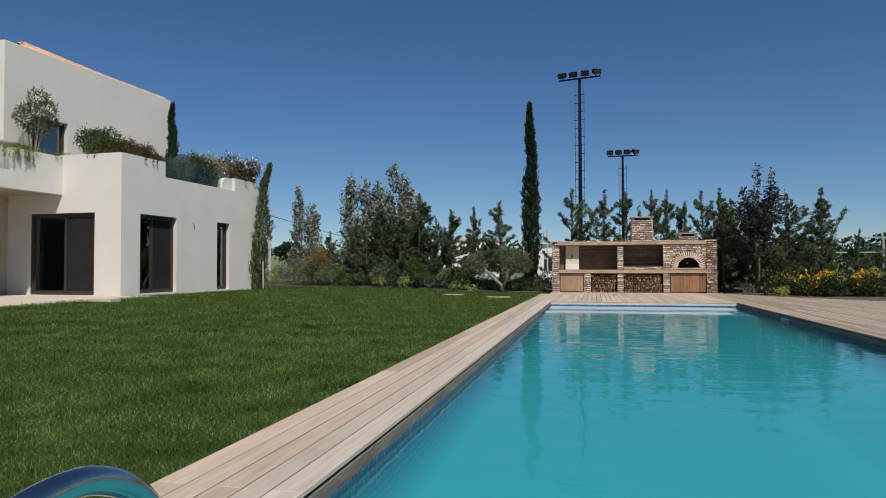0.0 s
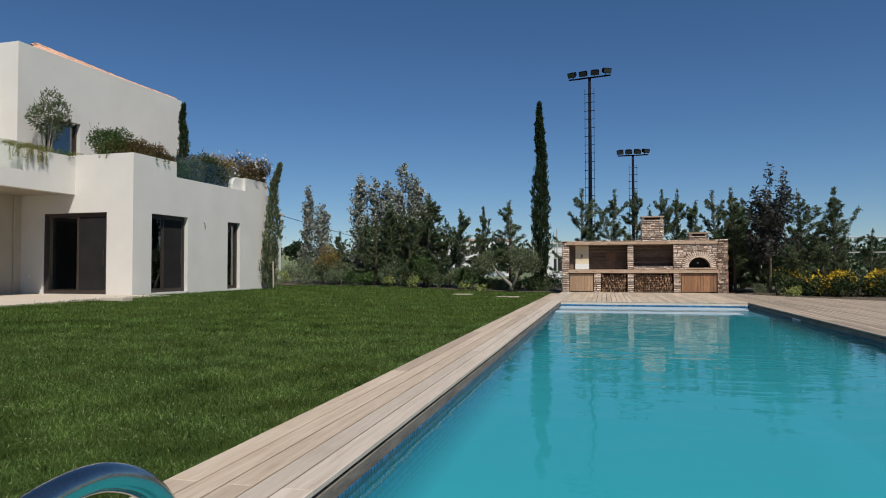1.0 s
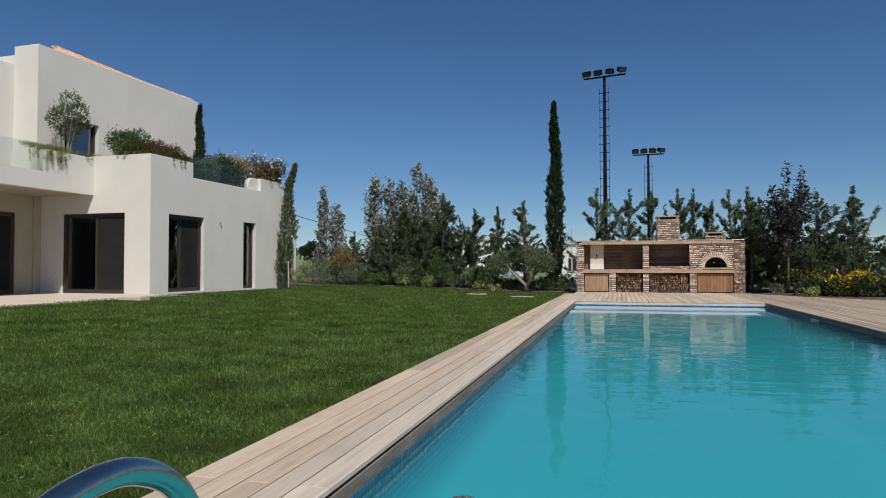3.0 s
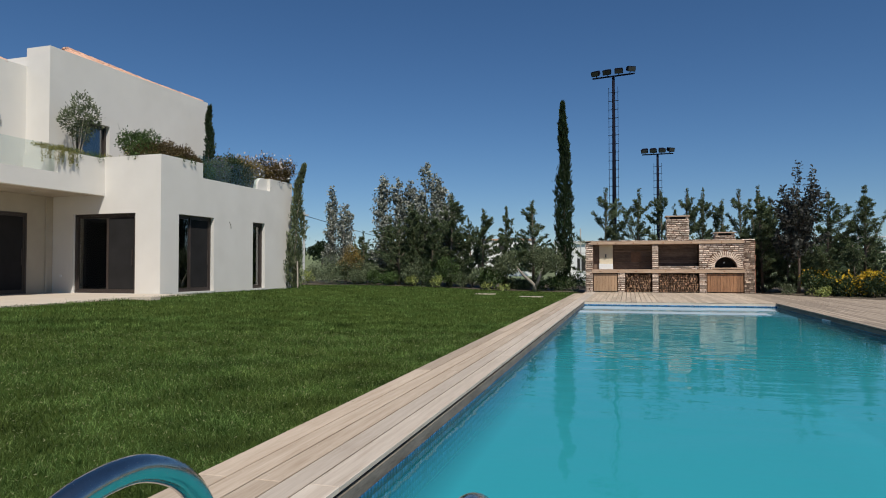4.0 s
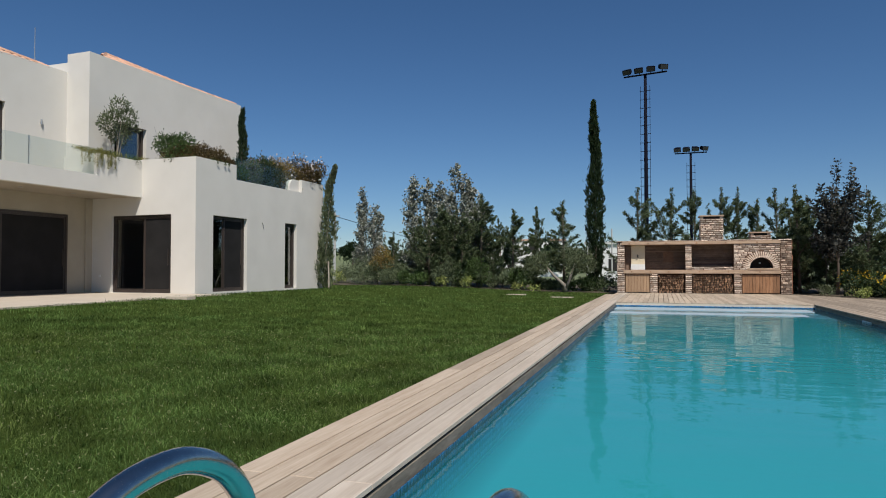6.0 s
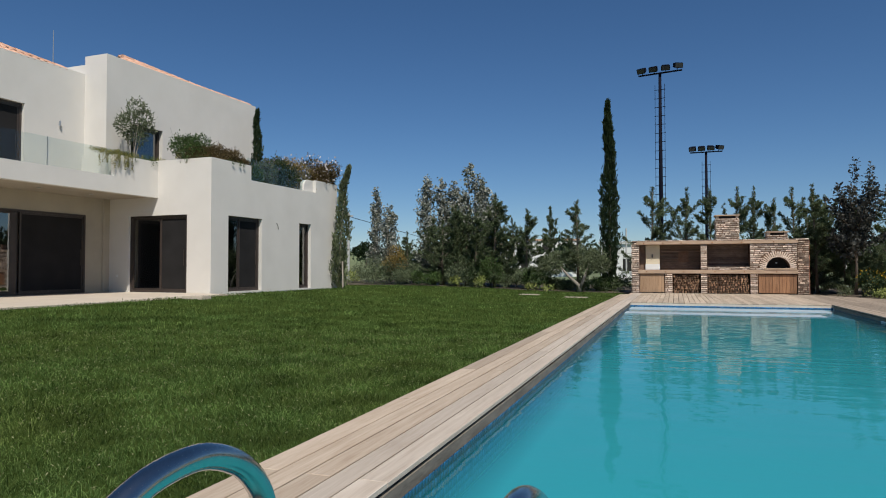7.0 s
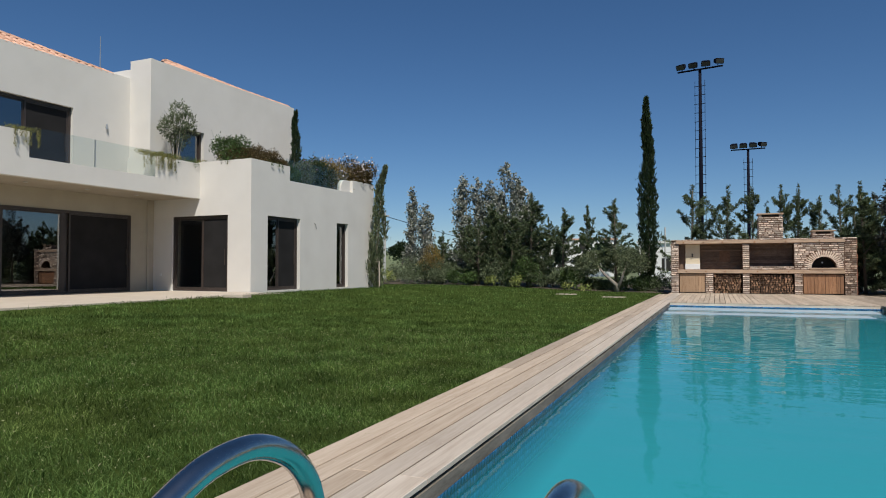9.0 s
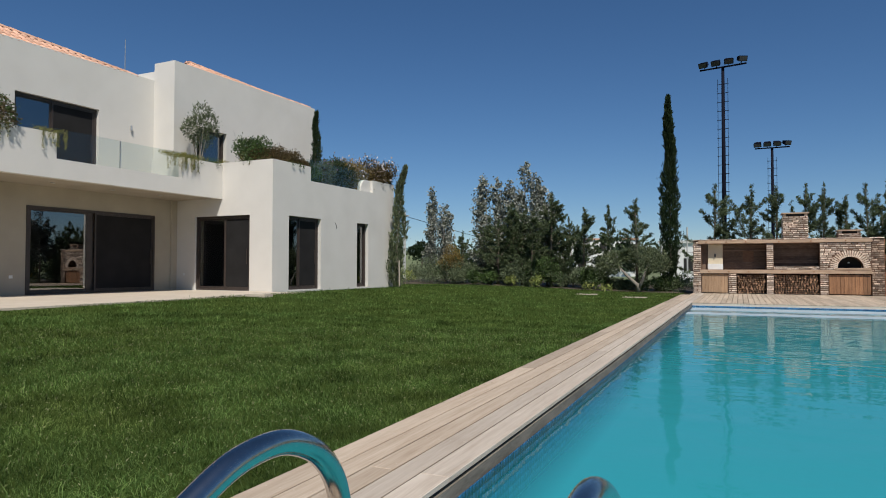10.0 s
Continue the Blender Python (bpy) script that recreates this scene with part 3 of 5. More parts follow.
def tile_roof(house, x_eave, y0, y1, z_eave, pitch_deg, reach):
    """Barrel tiles climbing from an eave along y that faces +x, as far up as reach(y) says; cap tiles close the top."""
    v, f, bv, bf = [], [], [], []
    pitch, step, seg = 0.21, 0.36, 7
    cx, cz = -math.cos(radians(pitch_deg)), math.sin(radians(pitch_deg))
    for i in range(int((y1 - y0) / pitch)):
        yc = y0 + (i + 0.5) * pitch
        length = max(0.06, reach(yc))
        k = len(bv)
        for y in (yc - pitch / 2, yc + pitch / 2):
            for s, dz in ((0.03, -0.03), (0.03, 0.0), (length, 0.0), (length, -0.03)):
                bv.append((x_eave + cx * s, y, z_eave + cz * s + dz))
        bf += [(k, k + 1, k + 5, k + 4), (k + 1, k + 2, k + 6, k + 5), (k + 2, k + 3, k + 7, k + 6)]
        r = 0
        while r * step < length:
            s0, s1 = r * step - 0.03, min((r + 1) * step, length)
            k = len(v)
            for s, rad, up in ((s0, 0.088, 0.008), (s1, 0.080, 0.0)):
                for thick in (0.0, 0.016):
                    for j in range(seg):
                        a = math.pi * j / (seg - 1)
                        h = (rad - thick) * math.sin(a) * 0.8 + up
                        v.append((x_eave + cx * s + cz * h, yc + (rad - thick) * math.cos(a), z_eave + cz * s - cx * h))
            for j in range(seg - 1):
                f.append((k + j, k + j + 1, k + 2 * seg + j + 1, k + 2 * seg + j))
                f.append((k + seg + j, k + 3 * seg + j, k + 3 * seg + j + 1, k + seg + j + 1))
                f.append((k + j, k + seg + j, k + seg + j + 1, k + j + 1))
            r += 1
    y = y0
    while y < y1 - 0.1:
        ends = []
        for u, rad in ((y, 0.085), (min(y + 0.38, y1), 0.072)):
            s = max(0.06, reach(u))
            ends.append([(x_eave + cx * s + rad * math.cos(math.pi * j / 6), u, z_eave + cz * s + 0.02 + rad * math.sin(math.pi * j / 6)) for j in range(7)])
        k = len(v)
        v += ends[0] + ends[1]
        f += [(k + j, k + j + 1, k + 8 + j, k + 7 + j) for j in range(6)]
        y += 0.36
    ob = new("roof_tiles", sheet_mesh("roof_tiles", v, f, TERRACOTTA))
    ob.parent = house
    tagged(ob, "overlapping salmon terracotta barrel tiles", kind="stuff")
    ob = new("roof", sheet_mesh("roof", bv, bf, TERRACOTTA))
    ob.parent = house


def build_house():
    house = tagged(new("house"), "white rendered two-storey villa with terracotta roof edge", "house")
    house.matrix_world = pose(-13.346, 16.78, 0, 0, 0, -2.07)
    Z0, ZT, TOP = 0.0, 2.70, 4.43
    XM = -4.10                      # main facade behind the terrace
    XB = -2.08                      # balcony front
    B = 0.0
    # wing: side wall towards the pool, with its stepped parapet
    part("wall", pierced("x", -0.32, 0.0, (0.0, 0.80, 1.93, 2.52, 4.77, 5.56, 5.90, 7.5), (Z0, 0.29, ZT, 3.95, TOP), ((0.80, 2.52, 0.29, ZT), (4.77, 5.56, 0.29, ZT), (1.93, 5.90, 3.95, TOP)), B), PLASTER, house)
    part("wall", pierced("y", 0.0, 0.30, (-4.752, -3.28, XB - 0.22, -0.92, -0.32), (Z0, 0.27, ZT, 3.60, TOP), ((-3.28, -0.92, 0.27, ZT), (-4.752, XB - 0.22, 3.60, TOP)), 0.0), PLASTER, house)
    part("wall", boxes((-10.45, -0.322, 7.18, 7.48, Z0, 3.98)), PLASTER, house)
    # rounded return of the parapet
    bm = bmesh.new()
    prof = [(5.23, 3.955), (5.90, 3.955), (5.90, 4.40)] + [(5.57 + 0.34 * math.cos(a), 4.06 + 0.36 * math.sin(a)) for a in np.linspace(math.pi * 0.5, math.pi, 8)]
    ends = [[bm.verts.new((x, y, z)) for y, z in prof] for x in (-0.30, -0.12)]
    bm.faces.new(ends[0])
    bm.faces.new(ends[1][::-1])
    for i in range(len(prof)):
        bm.faces.new((ends[0][i], ends[1][i], ends[1][(i + 1) % len(prof)], ends[0][(i + 1) % len(prof)]))
    bmesh.ops.recalc_face_normals(bm, faces=bm.faces[:])
    part("parapet_return", bm, PLASTER, house)
    part("roof_terrace", boxes((-10.45, -0.325, 0.302, 7.178, 3.45, 3.72)), PAVING, house, "pale paved roof terrace")
    g = part("glass_balustrade", boxes((-0.20, -0.188, 1.95, 5.85, 3.90, 4.72)), CLEAR, house, "frameless clear glass balustrade")
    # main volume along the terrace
    # this wall's colour carries the shade below the balcony
    part("wall", pierced("x", XM - 0.3, XM, (-14.0, -12.5, -9.0, -5.13, -0.93, -0.002), (Z0, 0.27, ZT, 3.27), ((-5.13, -0.93, 0.27, ZT), (-12.5, -9.0, 0.27, ZT)), 0.0), SHADE_BEIGE, house, "rendered wall under the balcony, shade put into its colour")
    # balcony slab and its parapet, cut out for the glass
    # slab colour includes the shade of the soffit
    part("balcony_slab", boxes((-4.752, XB - 0.22, -14, -0.002, 3.272, 3.58)), SHADE_BEIGE, house)
    part("balcony_front", pierced("x", XB - 0.218, XB, (-14.0, -5.66, -1.70, -0.002), (3.25, 3.74, 4.38), ((-5.66, -1.70, 3.74, 4.38),), B), PLASTER, house)
    for y0, y1 in ((-5.66, -3.75), (-3.73, -1.5)):
        part("glass_balustrade", boxes((XB - 0.13, XB - 0.118, y0, y1, 3.68, 4.52)), CLEAR, house, "frameless clear glass balustrade")
    part("balustrade_post", boxes((XB - 0.14, XB - 0.11, -3.748, -3.732, 3.68, 4.52)), GALV, house)
    for y in (-1.5, -3.2, -5.0, -7.0):
        bm = bmesh.new()
        bmesh.ops.create_cone(bm, cap_ends=True, segments=16, radius1=0.06, radius2=0.06, depth=0.02, matrix=Matrix.Translation((-3.2, y, 3.265)))
        part("downlight", bm, GALV, house)
    # upper storey
    UX = -4.30
    part("wall", pierced("x", UX - 0.3, UX, (-14.0, -5.375, -2.85, -0.84), (3.60, 3.62, 5.80, 7.2), ((-5.375, -2.85, 3.62, 5.80),), 0.0), PLASTER, house)
    BX, BY0, BY1, BZ = -3.38, -0.84, 6.62, 7.76
    part("wall", pierced("x", BX - 0.3, BX, (BY0, 0.15, 1.50, BY1), (3.60, 4.35, 5.76, BZ), ((0.15, 1.50, 4.35, 5.76),), B), PLASTER, house)
    part("wall", boxes((UX, BX - 0.30, BY0, BY0 + 0.3, 3.60, BZ)), PLASTER, house)
    part("wall", boxes((UX - 2.6, UX - 0.001, BY0 + 0.001, BY0 + 0.3, 3.60, 7.50)), PLASTER, house)
    part("wall", boxes((-10.45, BX - 0.301, BY1 - 0.3, BY1, 3.72, BZ - 0.05)), PLASTER, house)
    part("wall", boxes((UX - 6, UX - 5.7, -14, BY1, Z0, 7.15)), PLASTER, house)
    part("ceiling_slab", boxes((UX - 5.7, UX - 0.302, -14, BY0, 6.95, 7.12)), PLASTER, house)
    part("ceiling_slab", boxes((UX - 5.7, BX - 0.302, BY0 + 0.302, BY1 - 0.302, 7.2, 7.35)), PLASTER, house)
    part("wall", boxes((UX - 5.7, UX - 0.302, -14.0, -13.7, Z0, 7.1)), PLASTER, house)
    tile_roof(house, UX - 0.06, -14.0, -1.40, 7.125, 32, lambda y: min(3.2, (-1.40 - y) * 0.27 + 0.12))
    tile_roof(house, BX - 0.10, BY0 + 0.62, BY1 - 0.05, BZ - 0.045, 30, lambda y: min(0.12 + (y - BY0 - 0.62) * 1.1, max(0.16, 0.84 - 0.22 * (y - 0.4))))
    # rooms, made up: plain floors and walls added behind the glass
    part("room_floor", boxes((-9.9, XM - 0.3, -13.7, -0.3, 0.1, 0.262)), DARK_ROOM, house)
    part("room_floor", boxes((-9.9, -0.32, 0.302, 7.18, 0.1, 0.262)), DARK_ROOM, house)
    part("added_room_wall", boxes((-9.9, XM - 0.31, -0.30, -0.12, 0.27, 3.2)), DARK_ROOM, house)
    part("added_room_wall", boxes((-6.2, -6.0, 0.302, 7.17, 0.27, 3.4)), DARK_ROOM, house)
    # partitions added close behind the panes so the glass stays dark
    for d in ((-5.9, -5.8, -13.6, -0.32), (-4.4, -1.6, 1.3, 1.4), (-1.6, -1.5, 0.9, 7.1)):
        part("added_room_wall", boxes((*d, 0.265, 3.25)), DARK_ROOM, house)
    part("added_room_wall", boxes((-6.3, -6.2, -13.6, -0.9, 3.6, 6.9)), DARK_ROOM, house)
    part("upper_floor", boxes((-9.9, XM - 0.31, -13.7, 0.0, 3.28, 3.58)), DARK_ROOM, house)
    # openings
    glazed(house, "sliding_door", "y", 0.001, -3.28, -0.92, 0.27, ZT, -2.05, outward=-1, depth=0.16)
    glazed(house, "sliding_door", "x", 0.0, 0.80, 2.52, 0.29, ZT, 1.50, outward=1, depth=0.22)
    glazed(house, "window", "x", 0.0, 4.77, 5.56, 0.29, ZT, None, outward=1, depth=0.22)
    glazed(house, "sliding_door", "x", XM, -5.13, -0.93, 0.27, ZT, -3.08, outward=1, depth=0.07, toe=1.75, stile=0.25)
    glazed(house, "sliding_door", "x", XM, -12.5, -9.0, 0.27, ZT, -10.7, right="glass", outward=1, depth=0.16)
    glazed(house, "sliding_door", "x", UX, -5.375, -2.85, 3.62, 5.80, -4.25, outward=1, depth=0.2)
    glazed(house, "window", "x", BX, 0.15, 1.50, 4.35, 5.76, None, outward=1, depth=0.24)
    # planter troughs behind the parapets
    part("planter_wall", boxes((-1.35, -1.20, 0.302, 1.90, 3.72, 4.30)), PLASTER, house)
    part("planter_soil", boxes((-1.198, -0.325, 0.305, 1.90, 3.72, 4.28)), SOIL, house)
    part("planter_wall", boxes((BX + 0.002, XB - 0.222, -1.70, -1.64, 3.585, 4.36)), PLASTER, house)
    part("planter_wall", boxes((UX + 0.4, XB - 0.222, -5.795, -5.73, 3.585, 4.36)), PLASTER, house)
    part("planter_soil", boxes((BX + 0.002, XB - 0.222, -1.638, 0.9, 3.60, 4.25)), SOIL, house)
    part("planter_soil", boxes((UX + 0.4, XB - 0.222, -8.5, -5.80, 3.582, 4.25)), SOIL, house)
    # wall lamp, cable, mast
    bm = bmesh.new()
    tube(bm, ((UX + 0.05, -1.74, 5.36), (UX + 0.05, -1.74, 5.52)), 0.03, 12)
    tube(bm, ((UX, -1.74, 5.42), (UX + 0.05, -1.74, 5.42)), 0.015, 8)
    part("wall_lamp", bm, GALV, house)
    part("roof_mast", tube(bmesh.new(), ((UX - 1.2, -1.02, 7.1), (UX - 1.2, -1.02, 8.70)), (0.02, 0.012), 8), GALV, house)
    part("cable_stub", tube(bmesh.new(), ((0.0, 3.35, 2.62), (0.05, 3.37, 2.52), (0.03, 3.42, 2.40)), 0.008, 6), BRONZE, house)
    part("cable_stub", tube(bmesh.new(), ((BX, 1.85, 5.95), (BX + 0.02, 1.89, 5.80), (BX + 0.025, 1.96, 5.66)), 0.006, 6), GREY_POST, house)
    # pipe takes the same shade-darkened colour as its wall
    part("downpipe", tube(bmesh.new(), ((XM + 0.03, -0.27, 0.27), (XM + 0.03, -0.27, 3.26)), 0.03, 10), SHADE_BEIGE, house)
    part("socket", boxes((XM, XM + 0.012, -5.56, -5.47, 0.72, 0.80)), WHITE_PAINT, house)
    part("socket", boxes((-3.80, -3.72, -0.012, 0.0, 0.75, 0.83)), WHITE_PAINT, house)
    # terrace paving
    terrace = tagged(part("terrace", boxes((XM, 1.3, -14, -0.002, 0.05, 0.265), (0.002, 1.3, -0.002, 0.0, 0.05, 0.1)), PAVING), "pale stone paving along the house", "terrace", kind="structure")
    terrace.matrix_world = house.matrix_world.copy()
    return house


HOUSE = build_house()


# ---- outdoor kitchen ----
def brick_face(x0, x1, z0, z1, y, rnd, lb=0.23, hb=0.062, joint=0.02, skip=None, out=0.022):
    """Rough bricks standing proud on a face that looks along -y."""
    bm = bmesh.new()
    n = max(1, round((z1 - z0) / (hb + joint)))
    h = (z1 - z0) / n
    for r in range(n):
        x = x0 - (lb * rnd.uniform(0.2, 0.8) if r % 2 and x1 - x0 > 0.3 else 0)
        while x < x1 - 0.02:
            w = lb * rnd.uniform(0.75, 1.2)
            a, b = max(x, x0), min(x + w, x1)
            if b > x1 - 0.05:
                b = x1
            z = z0 + r * h
            if b - a > 0.03 and not (skip and skip((a + b) / 2, z + h / 2)):
                o, j = out * rnd.uniform(0.4, 1.5), joint / 2
                p = box(bm, a + j, b - j, y - o, y + 0.02, z + j, z + h - j)
                for q in p:
                    q.co += Vector((rnd.uniform(-1, 1) * 0.006, rnd.uniform(-1, 1) * 0.004, rnd.uniform(-1, 1) * 0.005))
            x += w
    return bm


def side_bricks(y0, y1, z0, z1, x, rnd, sign, lb=0.23, hb=0.062, joint=0.02):
    bm = brick_face(y0, y1, z0, z1, 0, rnd, lb, hb, joint)
    for q in bm.verts:
        u, d, z = q.co
        q.co = (x - sign * d, u, z)
    bmesh.ops.recalc_face_normals(bm, faces=bm.faces[:])
    return bm


def build_kitchen():
    k = tagged(new("outdoor_kitchen"), "brick outdoor kitchen with arched oven and chimneys on the deck", "outdoor kitchen")
    k.location = (0, KY, 0)
    rnd = random.Random(11)
    D = 0.95
    cols = ((-1.74, -1.44, 0.0, 2.08), (-0.44, -0.13, 0.0, 0.80), (0.94, 1.20, 0.0, 2.0), (2.77, 3.06, 0.0, 0.80), (4.46, 4.87, 0.0, 2.10))
    for a, b, z0, z1 in cols:
        part("column", boxes((a + 0.004, b - 0.004, 0.0, D, z0, z1)), MORTAR, k)
        part("brickwork", brick_face(a, b, z0, z1, 0.0, rnd, 0.29 if b - a < 0.35 else 0.2, 0.052, 0.029), DARK_BRICK if a > 4.3 else BRICK, k, "rustic buff and brown bricks")
    part("brickwork", side_bricks(0.0, D, 0.0, 2.1, 4.866, rnd, 1), RED_BRICK, k, "plain red brick flank")
    part("brickwork", side_bricks(0.0, D, 0.0, 2.08, -1.736, rnd, -1), BRICK, k)
    part("back_wall", boxes((-1.44, 4.46, D - 0.12, D, 0.0, 2.0)), MORTAR, k)
    # counter and roof slabs with rough edges
    for name, d in (("counter", (-1.50, 4.47, -0.05, D - 0.13, 0.80, 0.955)), ("canopy", (-1.56, 4.47, -0.07, D, 1.995, 2.125))):
        part(name, boxes(d, bevel=0.012), BEAM, k, "thick beige slab")
    for x in (-1.28, -0.53, 0.18, 1.36, 2.45, 3.6):
        part("peg", boxes((x, x + 0.05, -0.085, -0.06, 2.03, 2.08)), TIMBER, k)
        part("peg", boxes((x + 0.1, x + 0.14, -0.062, -0.045, 0.86, 0.90)), TIMBER, k)
    part("coping", brick_face(-1.74, 4.87, 2.127, 2.175, -0.03, rnd, 0.24, 0.05), BRICK, k)
    part("coping_bed", boxes((-1.73, 4.86, -0.02, D, 2.1, 2.165)), MORTAR, k)
    # slatted stone at the back of the niches
    for a, b, zlo in ((-1.43, 0.94, 0.96), (1.20, 2.77, 1.09)):
        z = zlo
        while z < 1.96:
            h = rnd.uniform(0.05, 0.08)
            part("stone_strip", boxes((a, b, 0.62 - rnd.uniform(0, 0.03), 0.80, z, min(z + h - 0.012, 1.992))), SLATE, k)
            z += h
    part("hatch", boxes((0.10, 0.50, 0.565, 0.58, 1.28, 1.72), bevel=0.008), MORTAR, k, "small dark brown hatch")
    part("cream_panel", boxes((-1.20, -0.645, 0.30, 0.60, 0.957, 1.99), bevel=0.01), CREAM, k, "cream painted flue panel")
    part("sink_block", boxes((-1.21, -0.635, 0.18, 0.30, 0.957, 1.19), bevel=0.012), WHITE_PAINT, k, "white sink back")
    bm = bmesh.new()
    tube(bm, ((-0.93, 0.28, 1.52), (-0.93, 0.22, 1.55), (-0.93, 0.21, 1.50)), 0.018, 8)
    tube(bm, ((-0.93, 0.285, 1.46), (-0.93, 0.285, 1.60)), 0.03, 8)
    part("tap", bm, BRONZE, k)
    part("partition", boxes((-1.436, -1.21, 0.45, 0.60, 0.957, 1.99)), SLATE, k)
    part("brickwork", brick_face(1.2, 2.77, 0.958, 1.085, 0.02, rnd), BRICK, k)
    part("hearth_step", boxes((1.2, 2.77, 0.03, 0.6, 0.957, 1.08)), MORTAR, k)
    # oven block with arch
    cx, cz, r0, r1 = 3.78, 1.03, 0.42, 0.67

    def in_arch(x, z):
        return math.hypot(x - cx, z - cz) < r1 + 0.02 and z > cz - 0.02

    part("brickwork", brick_face(2.77, 4.46, 0.958, 1.99, 0.0, rnd, 0.2, 0.054, 0.027, skip=in_arch), BRICK, k)
    bm = bmesh.new()
    for y0, y1 in ((0.0, 0.5),):
        n = 24
        for i in range(n):
            a0, a1 = math.pi * i / n, math.pi * (i + 1) / n
            # spandrel strips from arch to frame
            def edge(a):
                c, s = math.cos(a), math.sin(a)
                t = min(0.68 / abs(c) if abs(c) > 1e-6 else 9, 0.94 / s if s > 1e-6 else 9)
                return (cx + r0 * c, cz + r0 * s), (cx + t * c, cz + t * s)
            (p0, q0), (p1, q1) = edge(a0), edge(a1)
            w = [[bm.verts.new((x, y, z)) for x, z in (p0, q0, q1, p1)] for y in (y0, y1)]
            bm.faces.new(w[0])
            bm.faces.new(w[1][::-1])
            for j in range(4):
                bm.faces.new((w[0][j], w[1][j], w[1][(j + 1) % 4], w[0][(j + 1) % 4]))
    bmesh.ops.remove_doubles(bm, verts=bm.verts[:], dist=0.001)
    box(bm, 2.775, cx - 0.681, 0.0, 0.5, 0.957, 1.985)
    bmesh.ops.recalc_face_normals(bm, faces=bm.faces[:])
    part("oven_front", bm, MORTAR, k)
    part("oven_chamber", boxes((cx - 0.66, cx + 0.66, 0.50, 0.62, 0.957, 1.98)), NEAR_BLACK, k, "dark oven mouth")
    n = 23
    for i in range(n):
        a = math.pi * (i + 0.5) / n
        bm = boxes((r0, r1 * rnd.uniform(0.97, 1.03), -0.022, 0.2, -0.026, 0.026), bevel=0.006)
        bmesh.ops.rotate(bm, verts=bm.verts[:], matrix=Matrix.Rotation(-a, 3, "Y"))
        bmesh.ops.translate(bm, verts=bm.verts[:], vec=(cx, 0, cz))
        part("brick", bm, BRICK, k)
    part("oven_sill", boxes((3.28, 4.44, -0.075, 0.4, 0.956, 1.02), bevel=0.01), BEAM, k)
    part("oven_knob", boxes((cx - 0.03, cx + 0.03, 0.44, 0.5, 1.2, 1.26), bevel=0.01), GALV, k)
    # timber doors board by board
    for a, b in ((-1.42, -0.46), (3.08, 4.44)):
        door = new("cupboard_door")
        door.parent = k
        n = round((b - a) / 0.12)
        for i in range(n):
            w = (b - a) / n
            part("board", boxes((a + i * w + 0.003, a + (i + 1) * w - 0.003, 0.03, 0.055, 0.03, 0.77), bevel=0.004), PALE_TIMBER if a < 0 else TIMBER, door)
    # chimneys
    for a, b, z0, z1, y0, y1 in ((1.53, 2.40, 2.13, 3.03, 0.05, 0.75), (3.40, 4.15, 2.13, 2.33, 0.08, 0.70)):
        ch = new("chimney")
        ch.parent = k
        part("stack", boxes((a + 0.01, b - 0.01, y0, y1, z0, z1)), MORTAR, ch)
        part("brickwork", brick_face(a, b, z0, z1, y0, rnd, 0.23, 0.048, 0.030, out=0.03), BRICK, ch)
        part("brickwork", side_bricks(y0, y1, z0, z1, b - 0.01, rnd, 1), BRICK, ch)
        part("brickwork", side_bricks(y0, y1, z0, z1, a + 0.01, rnd, -1), BRICK, ch)
        part("flue", boxes((a + 0.12, b - 0.12, y0 + 0.06, y1 - 0.06, z1, z1 + 0.09)), NEAR_BLACK, ch)
        part("cap", boxes((a - 0.04, b + 0.04, y0 - 0.06, y1 + 0.06, z1 + 0.09, z1 + 0.14), bevel=0.01), BEAM, ch)
        for x in (a + 0.02, b - 0.12):
            part("cap_pier", boxes((x, x + 0.1, y0 - 0.005, y1, z1, z1 + 0.09)), BRICK, ch)
    # firewood in the two bays
    variants = []
    for s in range(4):
        bm = bmesh.new()
        n = (3, 7, 8, 4)[s]
        ring = [(math.cos(math.tau * i / n + s) * rnd.uniform(0.8, 1.1), math.sin(math.tau * i / n + s) * rnd.uniform(0.75, 1.1)) for i in range(n)]
        w = [[bm.verts.new((x * g, y, z * g)) for x, z in ring] for y, g in ((0.0, 0.94), (0.012, 1.0), (0.42, 1.0))]
        bm.faces.new(w[0])
        bm.faces.new(w[2][::-1])
        for p, q in zip(w, w[1:]):
            for j in range(n):
                bm.faces.new((p[j], q[j], q[(j + 1) % n], p[(j + 1) % n]))
        bmesh.ops.recalc_face_normals(bm, faces=bm.faces[:])
        me = bpy.data.meshes.new("log")
        bm.to_mesh(me)
        bm.free()
        me.materials.append(BARK)
        me.materials.append(LOG_END)
        for p in me.polygons:
            p.material_index = 1 if abs(p.normal.y) > 0.5 else 0
        variants.append(me)
    for a, b in ((-0.125, 0.935), (1.205, 2.765)):
        z, row = 0.045, 0
        while z < 0.74:
            x = a + (0.05 if row % 2 else 0.085)
            while x < b - 0.04:
                r = rnd.uniform(0.027, 0.052)
                ob = new("firewood_log", rnd.choice(variants))
                ob.matrix_world = pose(x, KY + rnd.uniform(0.02, 0.10), z + rnd.uniform(-0.008, 0.008), 0, rnd.uniform(0, 360), rnd.uniform(-4, 4)) @ Matrix.Diagonal((r, 1, r, 1))
                tagged(ob, "split firewood log stacked under the brick counter", "log", "firewood under the counter")
                x += r * 2 + 0.012
            z += 0.074
            row += 1


build_kitchen()


